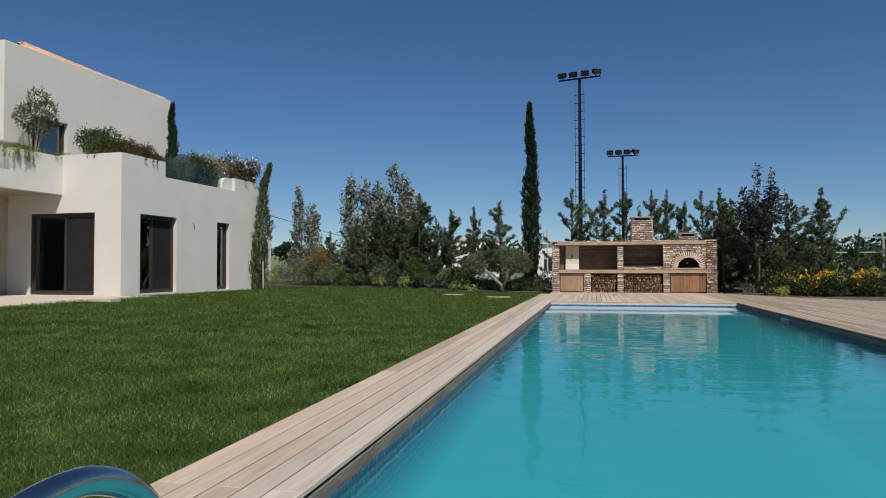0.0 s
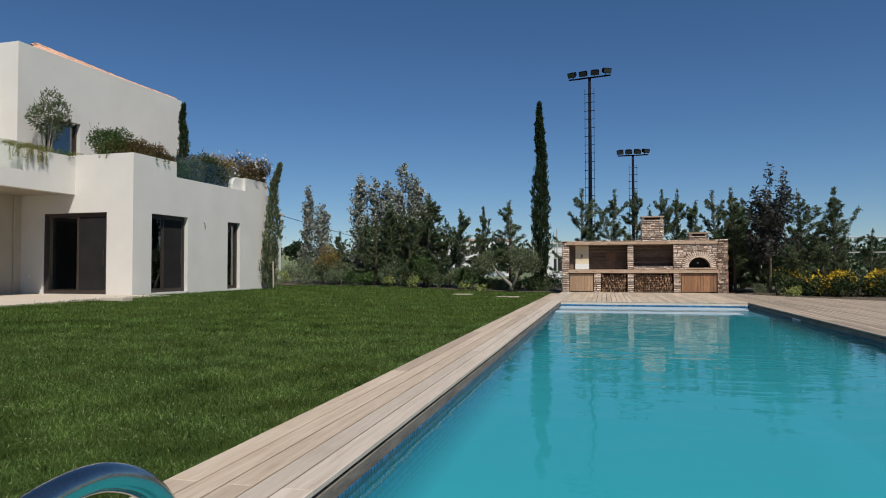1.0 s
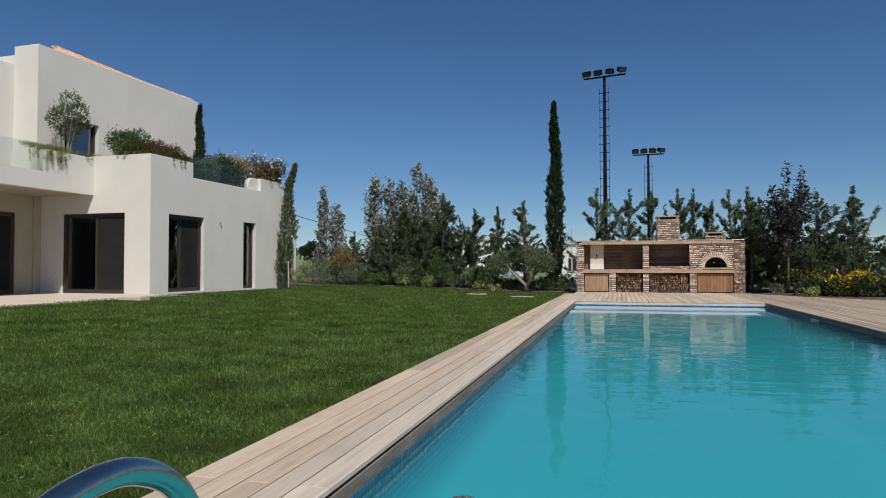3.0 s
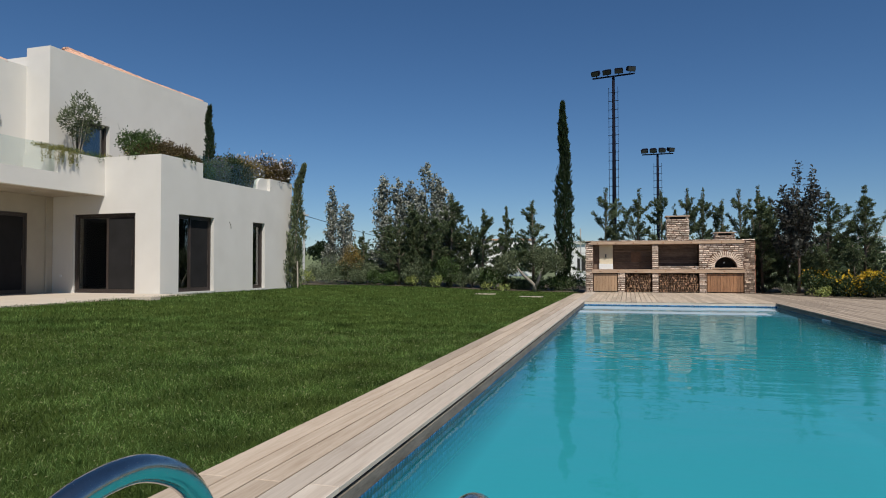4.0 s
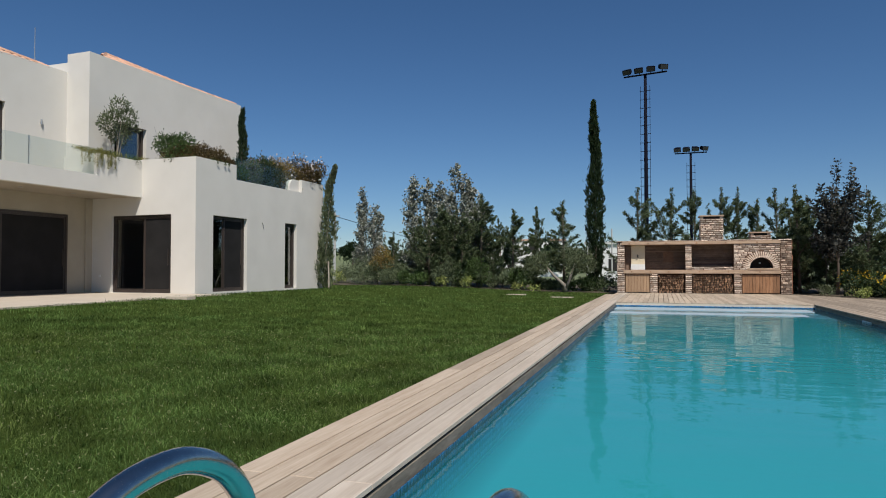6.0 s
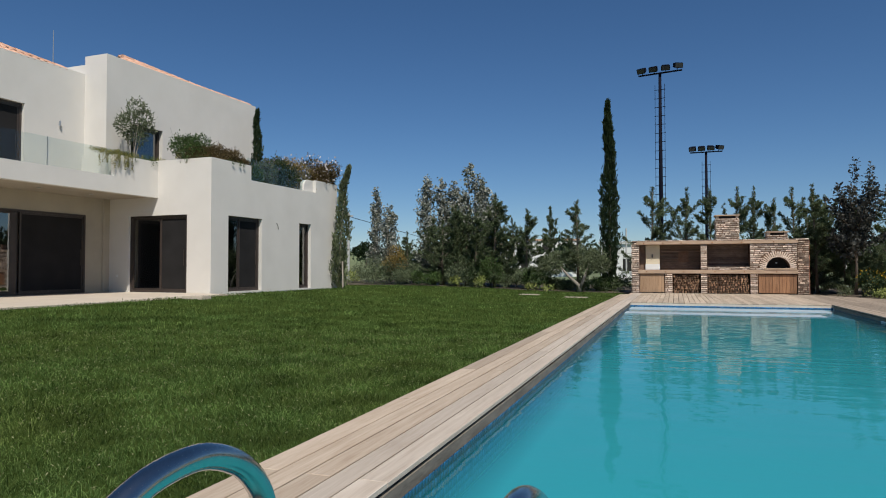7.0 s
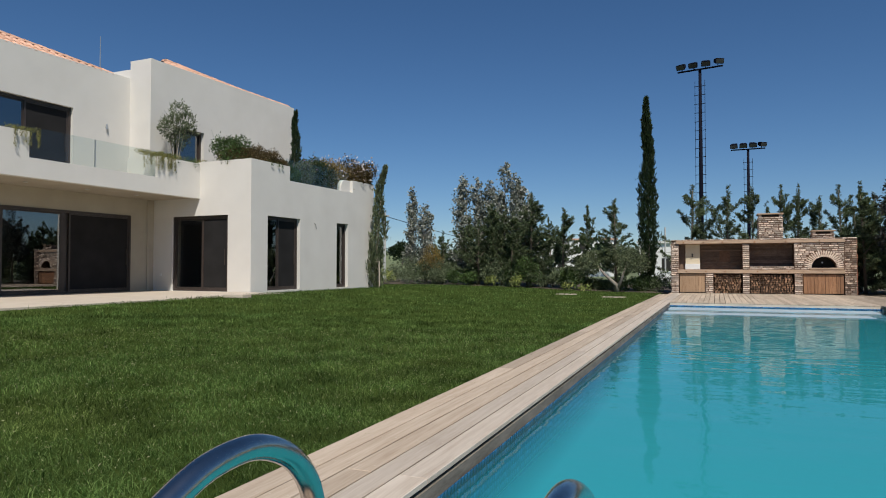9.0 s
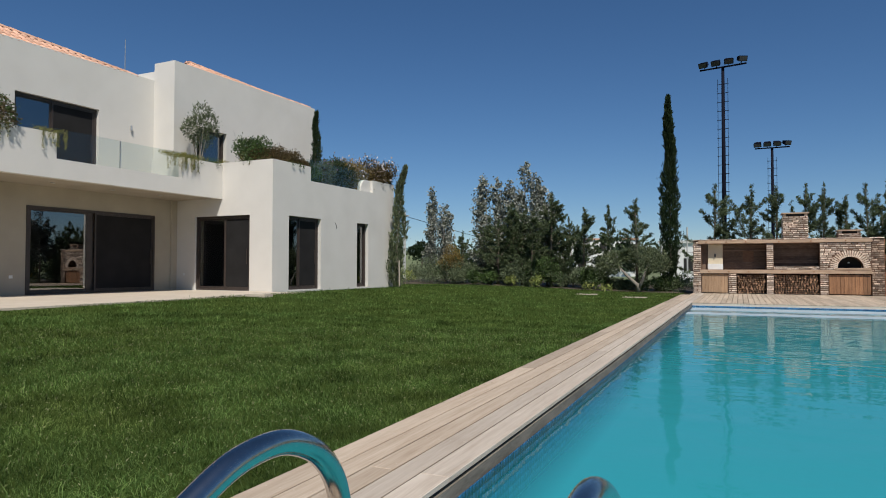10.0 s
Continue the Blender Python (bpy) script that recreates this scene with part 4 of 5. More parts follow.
# ---- lawn ----
def build_grass():
    rng = np.random.default_rng(8)
    bands = ((0.5, 5.0, 6000, 0.85), (5.0, 8.0, 3000, 1.1), (8.0, 13.0, 1000, 1.65), (13.0, 20.0, 340, 2.4), (20.0, 32.0, 130, 3.4))
    base, size = [], []
    for r0, r1, density, k in bands:
        n = int(density * (r1 * r1 - r0 * r0) * math.radians(62) / 2)
        a = np.radians(rng.uniform(2, 64, n))
        r = np.sqrt(rng.uniform(r0 * r0, r1 * r1, n))
        x, y = -0.2 - r * np.sin(a), r * np.cos(a)
        keep = (x < XL - 0.02) & (y < 29.15 + 0.25 * np.sin(x * 1.3))
        hx = x + 13.346
        hy = y - 16.78
        keep &= ~((hx < 1.30) & (hy < -0.1)) & ~((hx < 0.06 + 0.036 * hy) & (hy >= -0.1) & (hy < 7.6))
        x, y = x[keep], y[keep]
        base.append(np.stack([x, y], 1))
        size.append(np.full(len(x), k))
    # rough tufts, and blades leaning over the deck edge
    for n, spread in ((170, 0.05), ):
        cx, cy = -2.2 - rng.random(n) ** 1.4 * 8.5, rng.uniform(1.2, 13, n)
        for q in range(26):
            base.append(np.stack([cx + rng.normal(size=n) * spread, cy + rng.normal(size=n) * spread], 1))
            size.append(np.full(n, -1.3))
    # thinner cover over the rest of the lawn
    rx, ry = rng.uniform(-20, XL - 0.03, 36000), rng.uniform(-11.8, 24, 36000)
    far = (np.degrees(np.arctan2(-rx - 0.2, ry)) > 63) & ~((rx < -11.9) & (ry > 2.0))
    base.append(np.stack([rx[far], ry[far]], 1))
    size.append(np.full(far.sum(), 2.6))
    ey = rng.uniform(1.0, 26.0, 9000)
    base.append(np.stack([XL - 0.005 - np.abs(rng.normal(size=9000)) * 0.018, ey], 1))
    size.append(np.clip(ey / 8, 1, 2.4))
    xy, k = np.concatenate(base), np.concatenate(size)
    tuft = k < 0
    k = np.abs(k)
    z = lawn_height(xy[:, 0], xy[:, 1])
    n = len(xy)
    patch = 0.5 + 0.5 * np.sin(xy[:, 0] * 2.3 + np.sin(xy[:, 1] * 1.7) * 1.4) * np.sin(xy[:, 1] * 1.9 + np.sin(xy[:, 0] * 1.1) * 1.9)
    patch2 = 0.5 + 0.5 * np.sin(xy[:, 0] * 7.1 + 2 * np.sin(xy[:, 1] * 4.7)) * np.sin(xy[:, 1] * 6.3 + 2 * np.sin(xy[:, 0] * 5.3))
    tall = (0.028 + 0.026 * patch + 0.016 * patch2) * rng.uniform(0.55, 1.35, n) * np.minimum(1 + 0.10 * (k - 1), 1.2)
    rare = rng.random(n) < 0.012
    tall[rare] *= rng.uniform(1.5, 2.3, rare.sum())
    tall[tuft] *= 1.75
    lean = rng.normal(size=(n, 2)) * (0.65 / np.sqrt(k))[:, None]
    way = np.concatenate([lean, np.ones((n, 1))], 1)
    way /= np.linalg.norm(way, axis=1, keepdims=True)
    side = np.stack([-way[:, 1] + rng.normal(size=n) * 0.6, way[:, 0] + rng.normal(size=n) * 0.6, np.zeros(n)], 1)
    side /= np.linalg.norm(side, axis=1, keepdims=True) + 1e-6
    wid = (0.0029 * k * rng.uniform(0.7, 1.3, n))[:, None]
    foot = np.concatenate([xy, z[:, None]], 1)
    bend = foot + way * (tall * 0.55)[:, None]
    tip = foot + way * tall[:, None] + np.concatenate([lean * (tall * 0.45)[:, None], -(tall * 0.18)[:, None]], 1)
    v = np.stack([foot - side * wid / 2, foot + side * wid / 2, bend + side * wid * 0.45, bend - side * wid * 0.45, tip + side * wid * 0.1, tip - side * wid * 0.1], 1).reshape(-1, 3)
    i = np.arange(n)[:, None] * 6
    f = np.concatenate([i + np.array([[0, 1, 2, 3]]), i + np.array([[3, 2, 4, 5]])], 0)
    ob = new("grass", sheet_mesh("grass", v, f, GRASS))
    tagged(ob, "short uneven green lawn grass", "grass", kind="stuff")
    # scattered pale flecks imitate the glints of sunlit tips, and clover
    m = 12000
    a, r = np.radians(rng.uniform(4, 62, m)), np.sqrt(rng.uniform(1.5, 110, m))
    x, y = -0.2 - r * np.sin(a), r * np.cos(a)
    keep = (x < XL - 0.05) & (x > -11.5)
    x, y = x[keep], y[keep]
    foot = np.stack([x, y, lawn_height(x, y) + rng.uniform(0.025, 0.06, len(x))], 1)
    ln = rng.uniform(0.008, 0.022, len(x)) * (1 + r[keep] * 0.02)
    ob = new("pale_flecks", leaf_mesh("pale_flecks", foot, rng.normal(size=(len(x), 3)) + np.array((0, 0, 0.4)), ln, ln * 0.3, PALE_FLECK, rng))
    tagged(ob, "pale flecks in the lawn for sunlit tips and clover", "dry grass", kind="stuff")


build_grass()


# ---- trees and shrubs ----
def tree(name, label, category, m, bark_bm, bark, crowns, group=""):
    t = tagged(new(name), label, category, group)
    if bark_bm:
        part("trunk", bark_bm, bark, t, smooth=True)
    for cn, me in crowns:
        ob = new(cn, me)
        ob.parent = t
    t.matrix_world = m
    return t


def conifer_meshes(seed, h, rad, density=1.0, leaders=1, m=18, broad=0.24):
    """A young conifer: upswept arms carrying feathery sprays, and a few long side leaders below the tip."""
    rng = np.random.default_rng(seed)
    bm = bmesh.new()
    tube(bm, ((0, 0, 0), (0.02, 0, h * 0.5), (0, 0.02, h * 0.97)), (0.05, 0.032, 0.008), 7)
    base, way, ln = [], [], []

    def arm(foot, tip, curl, sprays, thick):
        """One limb from its foot, with sprays along it that shorten to its end."""
        size = np.linalg.norm(tip)
        tube(bm, [tuple(foot + tip * np.array((q, q, q ** curl))) for q in (0, 0.5, 0.97)], (thick, thick * 0.6, 0.003), 4, False)
        s = rng.uniform(0.12, 1.0, sprays)
        root = foot + tip * np.stack([s, s, s ** curl], 1)
        d = tip / size + rng.normal(size=(sprays, 3)) * 0.40 + np.array((0, 0, 0.30))
        d /= np.linalg.norm(d, axis=1, keepdims=True)
        reach = (0.08 + 0.20 * (1 - s)) * rng.uniform(0.7, 1.3, sprays) * min(1.0, 0.42 + 0.9 * size)
        u = np.tile(np.linspace(0.05, 1, m), sprays)
        r, dd, ll = np.repeat(root, m, 0), np.repeat(d, m, 0), np.repeat(reach, m)
        n = len(u)
        base.append(r + dd * (u * ll)[:, None] + rng.normal(size=(n, 3)) * (0.028 * (1.15 - u))[:, None])
        way.append(dd + rng.normal(size=(n, 3)) * 0.55)
        ln.append(rng.uniform(0.05, 0.11, n))

    arms = int(36 * density * h / 4)
    for i in range(arms):
        u = (i + rng.random()) / arms
        z = h * (0.03 + 0.85 * u)
        reach = rad * ((1 - u) ** 0.8 * 0.98 + 0.15) * rng.uniform(0.6, 1.3)
        az = rng.uniform(0, math.tau)
        rise = rng.uniform(0.35, 0.85) * (0.6 + 0.9 * u)
        arm(np.array((0, 0, z)), np.array([math.cos(az) * reach, math.sin(az) * reach, rise * reach]), 1.35, int(10 + 24 * reach / rad), 0.013)
    for i in range(leaders):
        az = rng.uniform(0, math.tau)
        z, top = h * rng.uniform(0.30, 0.5), h * rng.uniform(0.80, 0.95)
        reach = rad * rng.uniform(0.7, 1.05)
        arm(np.array((0, 0, z)), np.array([math.cos(az) * reach, math.sin(az) * reach, top - z]), 1.15, 46, 0.02)
    arm(np.array((0, 0, h * 0.45)), np.array((0.02, 0.02, h * 0.55)), 1.0, 60, 0.01)
    ln = np.concatenate(ln)
    return bm, leaf_mesh("crown", np.concatenate(base), np.concatenate(way), ln, ln * broad, CONIFER, rng)


def column_meshes(seed, h, rad, material, bend=0.0, bare=0.3, count=5200):
    """A slender cypress: a ragged column of upright sprays."""
    rng = np.random.default_rng(seed)
    bm = tube(bmesh.new(), ((0, 0, 0), (bend * 0.25, 0, h * 0.5), (bend, 0, h * 0.98)), (0.07, 0.045, 0.008), 8)
    u = rng.random(count) ** 0.85
    clump = 0.75 + 0.25 * np.sin(u * 41 + 3 * np.sin(u * 13))
    r = rad * np.minimum(1, (1 - u) ** 0.6 * 1.25) * np.minimum(1, 0.7 + u * 1.6) * (0.7 + 0.3 * clump)
    az = rng.uniform(0, math.tau, count)
    lump = 1 + 0.38 * np.sin(az * 2 + u * 31) * np.sin(u * 57 + az) + 0.2 * np.sin(az * 5 - u * 47) + (rng.random(count) < 0.03) * 0.4
    q = r * lump * rng.uniform(0.35, 1.08, count) ** 0.5
    # tufts stand off the column here and there, and its line wanders a little
    tuft = np.floor(u * h / 0.32) * 7 + np.floor(az / math.tau * 6)
    stand = 1 + 0.34 * np.sin(tuft * 12.9898) * np.sin(tuft * 4.1414)
    q = q * stand
    wander = rad * 0.28 * np.sin(u * 11 + seed) * u
    p = np.stack([np.cos(az) * q + bend * u ** 2 + wander, np.sin(az) * q + wander * 0.5, bare + (h - bare) * u], 1)
    d = np.stack([np.cos(az) * 0.35, np.sin(az) * 0.35, np.full(count, 1.0)], 1) + rng.normal(size=(count, 3)) * 0.28
    ln = rng.uniform(0.07, 0.18, count)
    return bm, leaf_mesh("crown", p, d, ln, ln * 0.30, material, rng)


def poplar_meshes(seed, h, rad, stems=3):
    """Upright stems hung with loose round leaves."""
    rng = np.random.default_rng(seed)
    bm = bmesh.new()
    base, way = [], []
    for s in range(stems):
        ox, oy = (rng.normal(size=2) * rad * 0.35) if s else (0, 0)
        top = h * (1 if s == 0 else rng.uniform(0.72, 0.95))
        tube(bm, ((ox * 0.4, oy * 0.4, 0), (ox * 0.9, oy * 0.9, top * 0.4), (ox * 1.2, oy * 1.2, top * 0.98)), (0.035, 0.024, 0.006), 6, False)
        twigs = int(36 * top / 5)
        for i in range(twigs):
            u = 0.08 + 0.92 * (i + rng.random()) / twigs
            reach = rad * 1.12 * (1.05 - u) ** 0.5 * rng.uniform(0.4, 1.1) + 0.06
            az = rng.uniform(0, math.tau)
            foot = np.array((ox * (0.4 + 0.8 * u), oy * (0.4 + 0.8 * u), top * u))
            tip = np.array([math.cos(az) * reach, math.sin(az) * reach, reach * rng.uniform(0.7, 1.6)])
            tube(bm, (tuple(foot), tuple(foot + tip)), (0.008, 0.003), 3, False)
            n = int(rng.uniform(26, 46))
            s_ = rng.uniform(0.1, 1.1, n)
            base.append(foot + tip * s_[:, None] + rng.normal(size=(n, 3)) * 0.055)
            way.append(rng.normal(size=(n, 3)) + np.array((0, 0, -0.3)))
    base, way = np.concatenate(base), np.concatenate(way)
    ln = rng.uniform(0.075, 0.14, len(base))
    return bm, leaf_mesh("crown", base, way, ln, ln * 0.8, POPLAR, rng)


def cloud_mesh(name, seed, lobes, count, size, aspect, material, upward=0.3, shell=0.45):
    """Leaves on a cluster of uneven lobes (x, y, z, radius, squash)."""
    rng = np.random.default_rng(seed)
    w = np.array([q[3] ** 2 for q in lobes])
    pick = rng.choice(len(lobes), count, p=w / w.sum())
    lb = np.array(lobes)[pick]
    d = rng.normal(size=(count, 3))
    d /= np.linalg.norm(d, axis=1, keepdims=True)
    r = lb[:, 3] * (rng.uniform(shell, 1.12, count) ** 0.6 + (rng.random(count) < 0.14) * rng.uniform(0, 0.38, count)) * (1 + 0.18 * np.sin(d[:, 0] * 9 + pick) * np.sin(d[:, 2] * 8))
    p = lb[:, :3] + d * r[:, None] * np.stack([np.ones(count), np.ones(count), lb[:, 4]], 1)
    p[:, 2] = np.maximum(p[:, 2], 0.01)
    ln = rng.uniform(0.7, 1.35, count) * size
    return leaf_mesh(name, p, d * 0.7 + rng.normal(size=(count, 3)) * 0.6 + np.array((0, 0, upward)), ln, ln * aspect, material, rng)


def lawn_or_bed(x, y):
    return (lawn_height(x) if x < XL else -0.05) + (0.03 if y > 28.5 else 0.0)


def build_trees():
    rnd = random.Random(4)
    row = "young conifers along the boundary"
    kinds = [conifer_meshes(21 + s, 4.0, (1.05, 0.9, 1.15, 0.8)[s], 1.0, (2, 1, 3, 1)[s]) for s in range(4)] + [conifer_meshes(31 + s, 4.0, (1.0, 0.92, 1.05)[s], 0.85, (1, 0, 1)[s]) for s in range(3)]
    kinds.append(conifer_meshes(41, 4.0, 1.05, 0.5, 1, 7, 0.5))
    placed = {}
    conifers = ((-9.75, 30.1, 3.85), (-7.95, 30.0, 4.35), (-11.0, 30.3, 3.1), (-12.5, 30.4, 2.55), (-8.8, 29.6, 3.4), (-10.4, 29.7, 3.0), (-6.45, 30.0, 3.65), (-4.15, 30.2, 4.1),
                (-1.05, 31.6, 4.65), (0.37, 31.6, 4.5), (1.5, 31.7, 4.6), (2.42, 31.5, 4.5), (3.15, 31.6, 4.45), (4.0, 31.6, 4.1), (4.8, 31.5, 4.4), (5.4, 31.3, 4.5),
                (5.3, 29.9, 4.0), (7.5, 29.2, 3.9), (8.75, 29.0, 4.1), (6.5, 30.2, 3.4), (10.0, 29.0, 2.5), (11.4, 29.2, 2.0), (9.2, 29.9, 2.1), (8.9, 28.3, 1.8), (10.0, 27.8, 1.5), (-7.1, 30.8, 3.2), (-9.2, 30.9, 3.6),
                (10.6, 27.2, 1.7),
                (5.9, 31.9, 4.1), (6.9, 31.5, 3.7), (8.0, 31.0, 3.0), (5.2, 30.6, 3.4), (6.2, 29.6, 2.7), (7.2, 28.6, 2.1), (8.2, 28.2, 2.0), (-8.3, 30.6, 3.9), (-9.4, 30.2, 3.2), (-10.2, 30.7, 3.7), (-7.4, 30.3, 2.7),
                # unseen trees added on the right to block low sky and be reflected
                (13.5, 26.0, 4.2), (14.2, 23.0, 4.6), (14.0, 20.0, 4.3), (14.6, 17.0, 4.8), (14.1, 14.0, 4.4), (14.5, 11.0, 4.7), (14.2, 8.0, 4.2), (14.6, 5.0, 4.6), (14.2, 2.0, 4.4), (14.4, -1.0, 4.5),
                # unseen trees added behind the camera for the door glass to reflect
                (-15.0, -12.5, 4.6), (-12.0, -12.2, 4.2), (-9.0, -12.8, 4.8), (-6.0, -12.3, 4.4), (-3.0, -12.7, 4.7), (0.5, -12.4, 4.3), (4.0, -12.6, 4.8), (8.0, -12.3, 4.5), (-16.5, -11.6, 4.3), (-13.5, -11.4, 4.7), (-10.5, -11.7, 4.4), (-7.5, -11.5, 4.6), (-4.5, -11.6, 4.3), (-1.2, -11.5, 4.6), (2.2, -11.8, 4.4), (6.0, -11.6, 4.7), (-18.5, -12.0, 4.6), (-20.5, -11.5, 4.3))
    for i, (x, y, h) in enumerate(conifers):
        s = 4 + i % 3 if y > 31.4 and -2 < x < 5 or h > 4.0 and y < 30.3 and x < 0 else (i * 7 + 3) % 4
        if -7 < x < -3 and y > 29:
            s = 5
        elif x > 13 or y < 0:
            s = 7
        sc = h / 4.0
        wide = sc * rnd.uniform(0.92, 1.12) * (1.25 if h < 3 or (x < -3 or x > 5) and 28.8 < y < 30.5 else 1.0)
        m = pose(x, y, lawn_or_bed(x, y), rnd.uniform(-2, 2), rnd.uniform(-3, 3), rnd.uniform(0, 360)) @ Matrix.Diagonal((wide, wide, sc, 1))
        if s not in placed:
            bm, me = kinds[s]
            placed[s] = tree("conifer", "young feathery green conifer, some added out of view", "tree", m, bm, BARK, (("crown", me),), row)
        else:
            copy_thing(placed[s], Matrix.Identity(4)).matrix_basis = m
    # poplars
    for i, (x, y, h, r, st) in enumerate(((-14.7, 31.6, 5.0, 0.42, 3), (-13.75, 31.2, 4.05, 0.55, 4), (-11.72, 31.0, 5.4, 0.50, 4), (-10.9, 31.0, 5.3, 0.52, 4), (-10.2, 31.1, 5.05, 0.42, 3), (-9.5, 31.0, 5.95, 0.56, 4), (-8.8, 31.0, 5.3, 0.55, 4), (-8.25, 31.0, 4.4, 0.5, 4))):
        bm, me = poplar_meshes(50 + i, h - 0.2, r, st)
        tree("poplar", "slim poplar with loose silvery leaves on upright stems", "tree", pose(x, y, lawn_or_bed(x, y)), bm, PALE_BARK, (("crown", me),), "poplars beyond the lawn")
    # cypresses
    bm, me = column_meshes(70, 8.4, 0.36, CYPRESS, 0.0, 0.15, 20000)
    tree("cypress", "tall dark column cypress beside the outdoor kitchen", "tree", pose(-2.74, 30.0, -0.03, 0, 0, 40), bm, BARK, (("crown", me),))
    bm, me = column_meshes(71, 3.65, 0.18, CYPRESS, 0.05, 0.1, 3600)
    tree("cypress", "slim cypress standing on the roof terrace", "tree", HOUSE.matrix_world @ pose(-2.78, 5.9, 3.72), bm, BARK, (("crown", me),))
    bm, me = column_meshes(72, 4.95, 0.30, OLIVE, 0.30, 0.1, 5600)
    leaning = tree("cypress", "slim cypress leaning along the end of the house wall", "tree", HOUSE.matrix_world @ pose(0.32, 7.16, 0.16, 0, 0, 30), bm, PALE_BARK, (("crown", me),))
    part("stake", tube(bmesh.new(), ((0.14, -0.30, -0.05), (0.13, -0.29, 0.6), (0.12, -0.27, 1.15)), 0.03, 8), PALE_BARK, leaning, "pale wooden support stake")
    bm, me = conifer_meshes(73, 3.7, 0.5, 0.9)
    tree("cypress", "thin grey-green conifer in the bed", "tree", pose(-5.4, 30.2, 0.05), bm, BARK, (("crown", me),))
    # olive with forked leaning trunks
    bm = bmesh.new()
    tube(bm, ((0.2, -0.1, 0), (0.18, -0.15, 0.3), (-0.25, -0.4, 0.72), (-0.65, -0.05, 1.15)), (0.12, 0.085, 0.055, 0.025), 8)
    tube(bm, ((0.2, -0.1, 0.1), (0.42, -0.25, 0.55), (0.60, 0.1, 1.25)), (0.08, 0.055, 0.025), 8)
    me = cloud_mesh("crown", 80, ((-1.05, 0, 1.15, 0.48, 0.85), (-0.75, 0.1, 1.42, 0.40, 0.85), (-1.3, 0, 0.85, 0.36, 0.9), (0.35, 0.05, 1.6, 0.45, 0.85), (0.85, 0.1, 1.42, 0.5, 0.85), (1.15, 0, 1.15, 0.36, 0.9), (0.05, 0.15, 1.35, 0.32, 0.9), (0.62, -0.3, 1.12, 0.3, 0.9), (-0.8, -0.35, 1.1, 0.26, 0.9)), 7000, 0.095, 0.3, OLIVE)
    tree("olive_tree", "grey-green olive with a forked leaning trunk", "tree", pose(-4.15, 29.2, 0.0), bm, OLIVE_BARK, (("crown", me),))
    # plum
    rng = np.random.default_rng(90)
    bm = tube(bmesh.new(), ((0, 0, 0), (0.03, 0, 1.6), (0, 0, 3.2)), (0.055, 0.042, 0.02), 8)
    base, way = [], []
    limbs = [((0, 0, 2.6), (0.02, 0.0, 2.5), 0.16), ((0, 0, 2.5), (0.55, 0.0, 2.35), 0.18), ((0, 0, 2.2), (-0.55, 0.1, 1.9), 0.2), ((0, 0, 2.0), (0.95, -0.1, 1.9), 0.2)]
    for i in range(44):
        az, reach = rng.uniform(0, math.tau), rng.uniform(0.35, 1.05)
        limbs.append(((0, 0, 1.3 + 1.9 * i / 44), (math.cos(az) * reach, math.sin(az) * reach, rng.uniform(0.5, 1.25)), 0.13))
    for foot, tip, loose in limbs:
        foot, tip = np.array(foot), np.array(tip)
        tube(bm, (tuple(foot), tuple(foot + tip * np.array((0.65, 0.65, 0.5))), tuple(foot + tip)), (0.014, 0.009, 0.003), 4, False)
        n = int(55 + 45 * np.linalg.norm(tip))
        u = rng.uniform(0.2, 1.03, n)
        base.append(foot + tip * np.stack([u ** 0.8, u ** 0.8, u], 1) + rng.normal(size=(n, 3)) * (loose * (1.1 - 0.75 * u))[:, None])
        way.append(rng.normal(size=(n, 3)) + np.array((0, 0, 0.35)))
    base, way = np.concatenate(base), np.concatenate(way)
    ln = rng.uniform(0.09, 0.17, len(base))
    me = leaf_mesh("crown", base, way, ln, ln * 0.55, PLUM, rng)
    tree("plum_tree", "dark purple-leaved plum tree beside the deck", "tree", pose(6.35, 28.6, -0.03), bm, BARK, (("crown", me),))


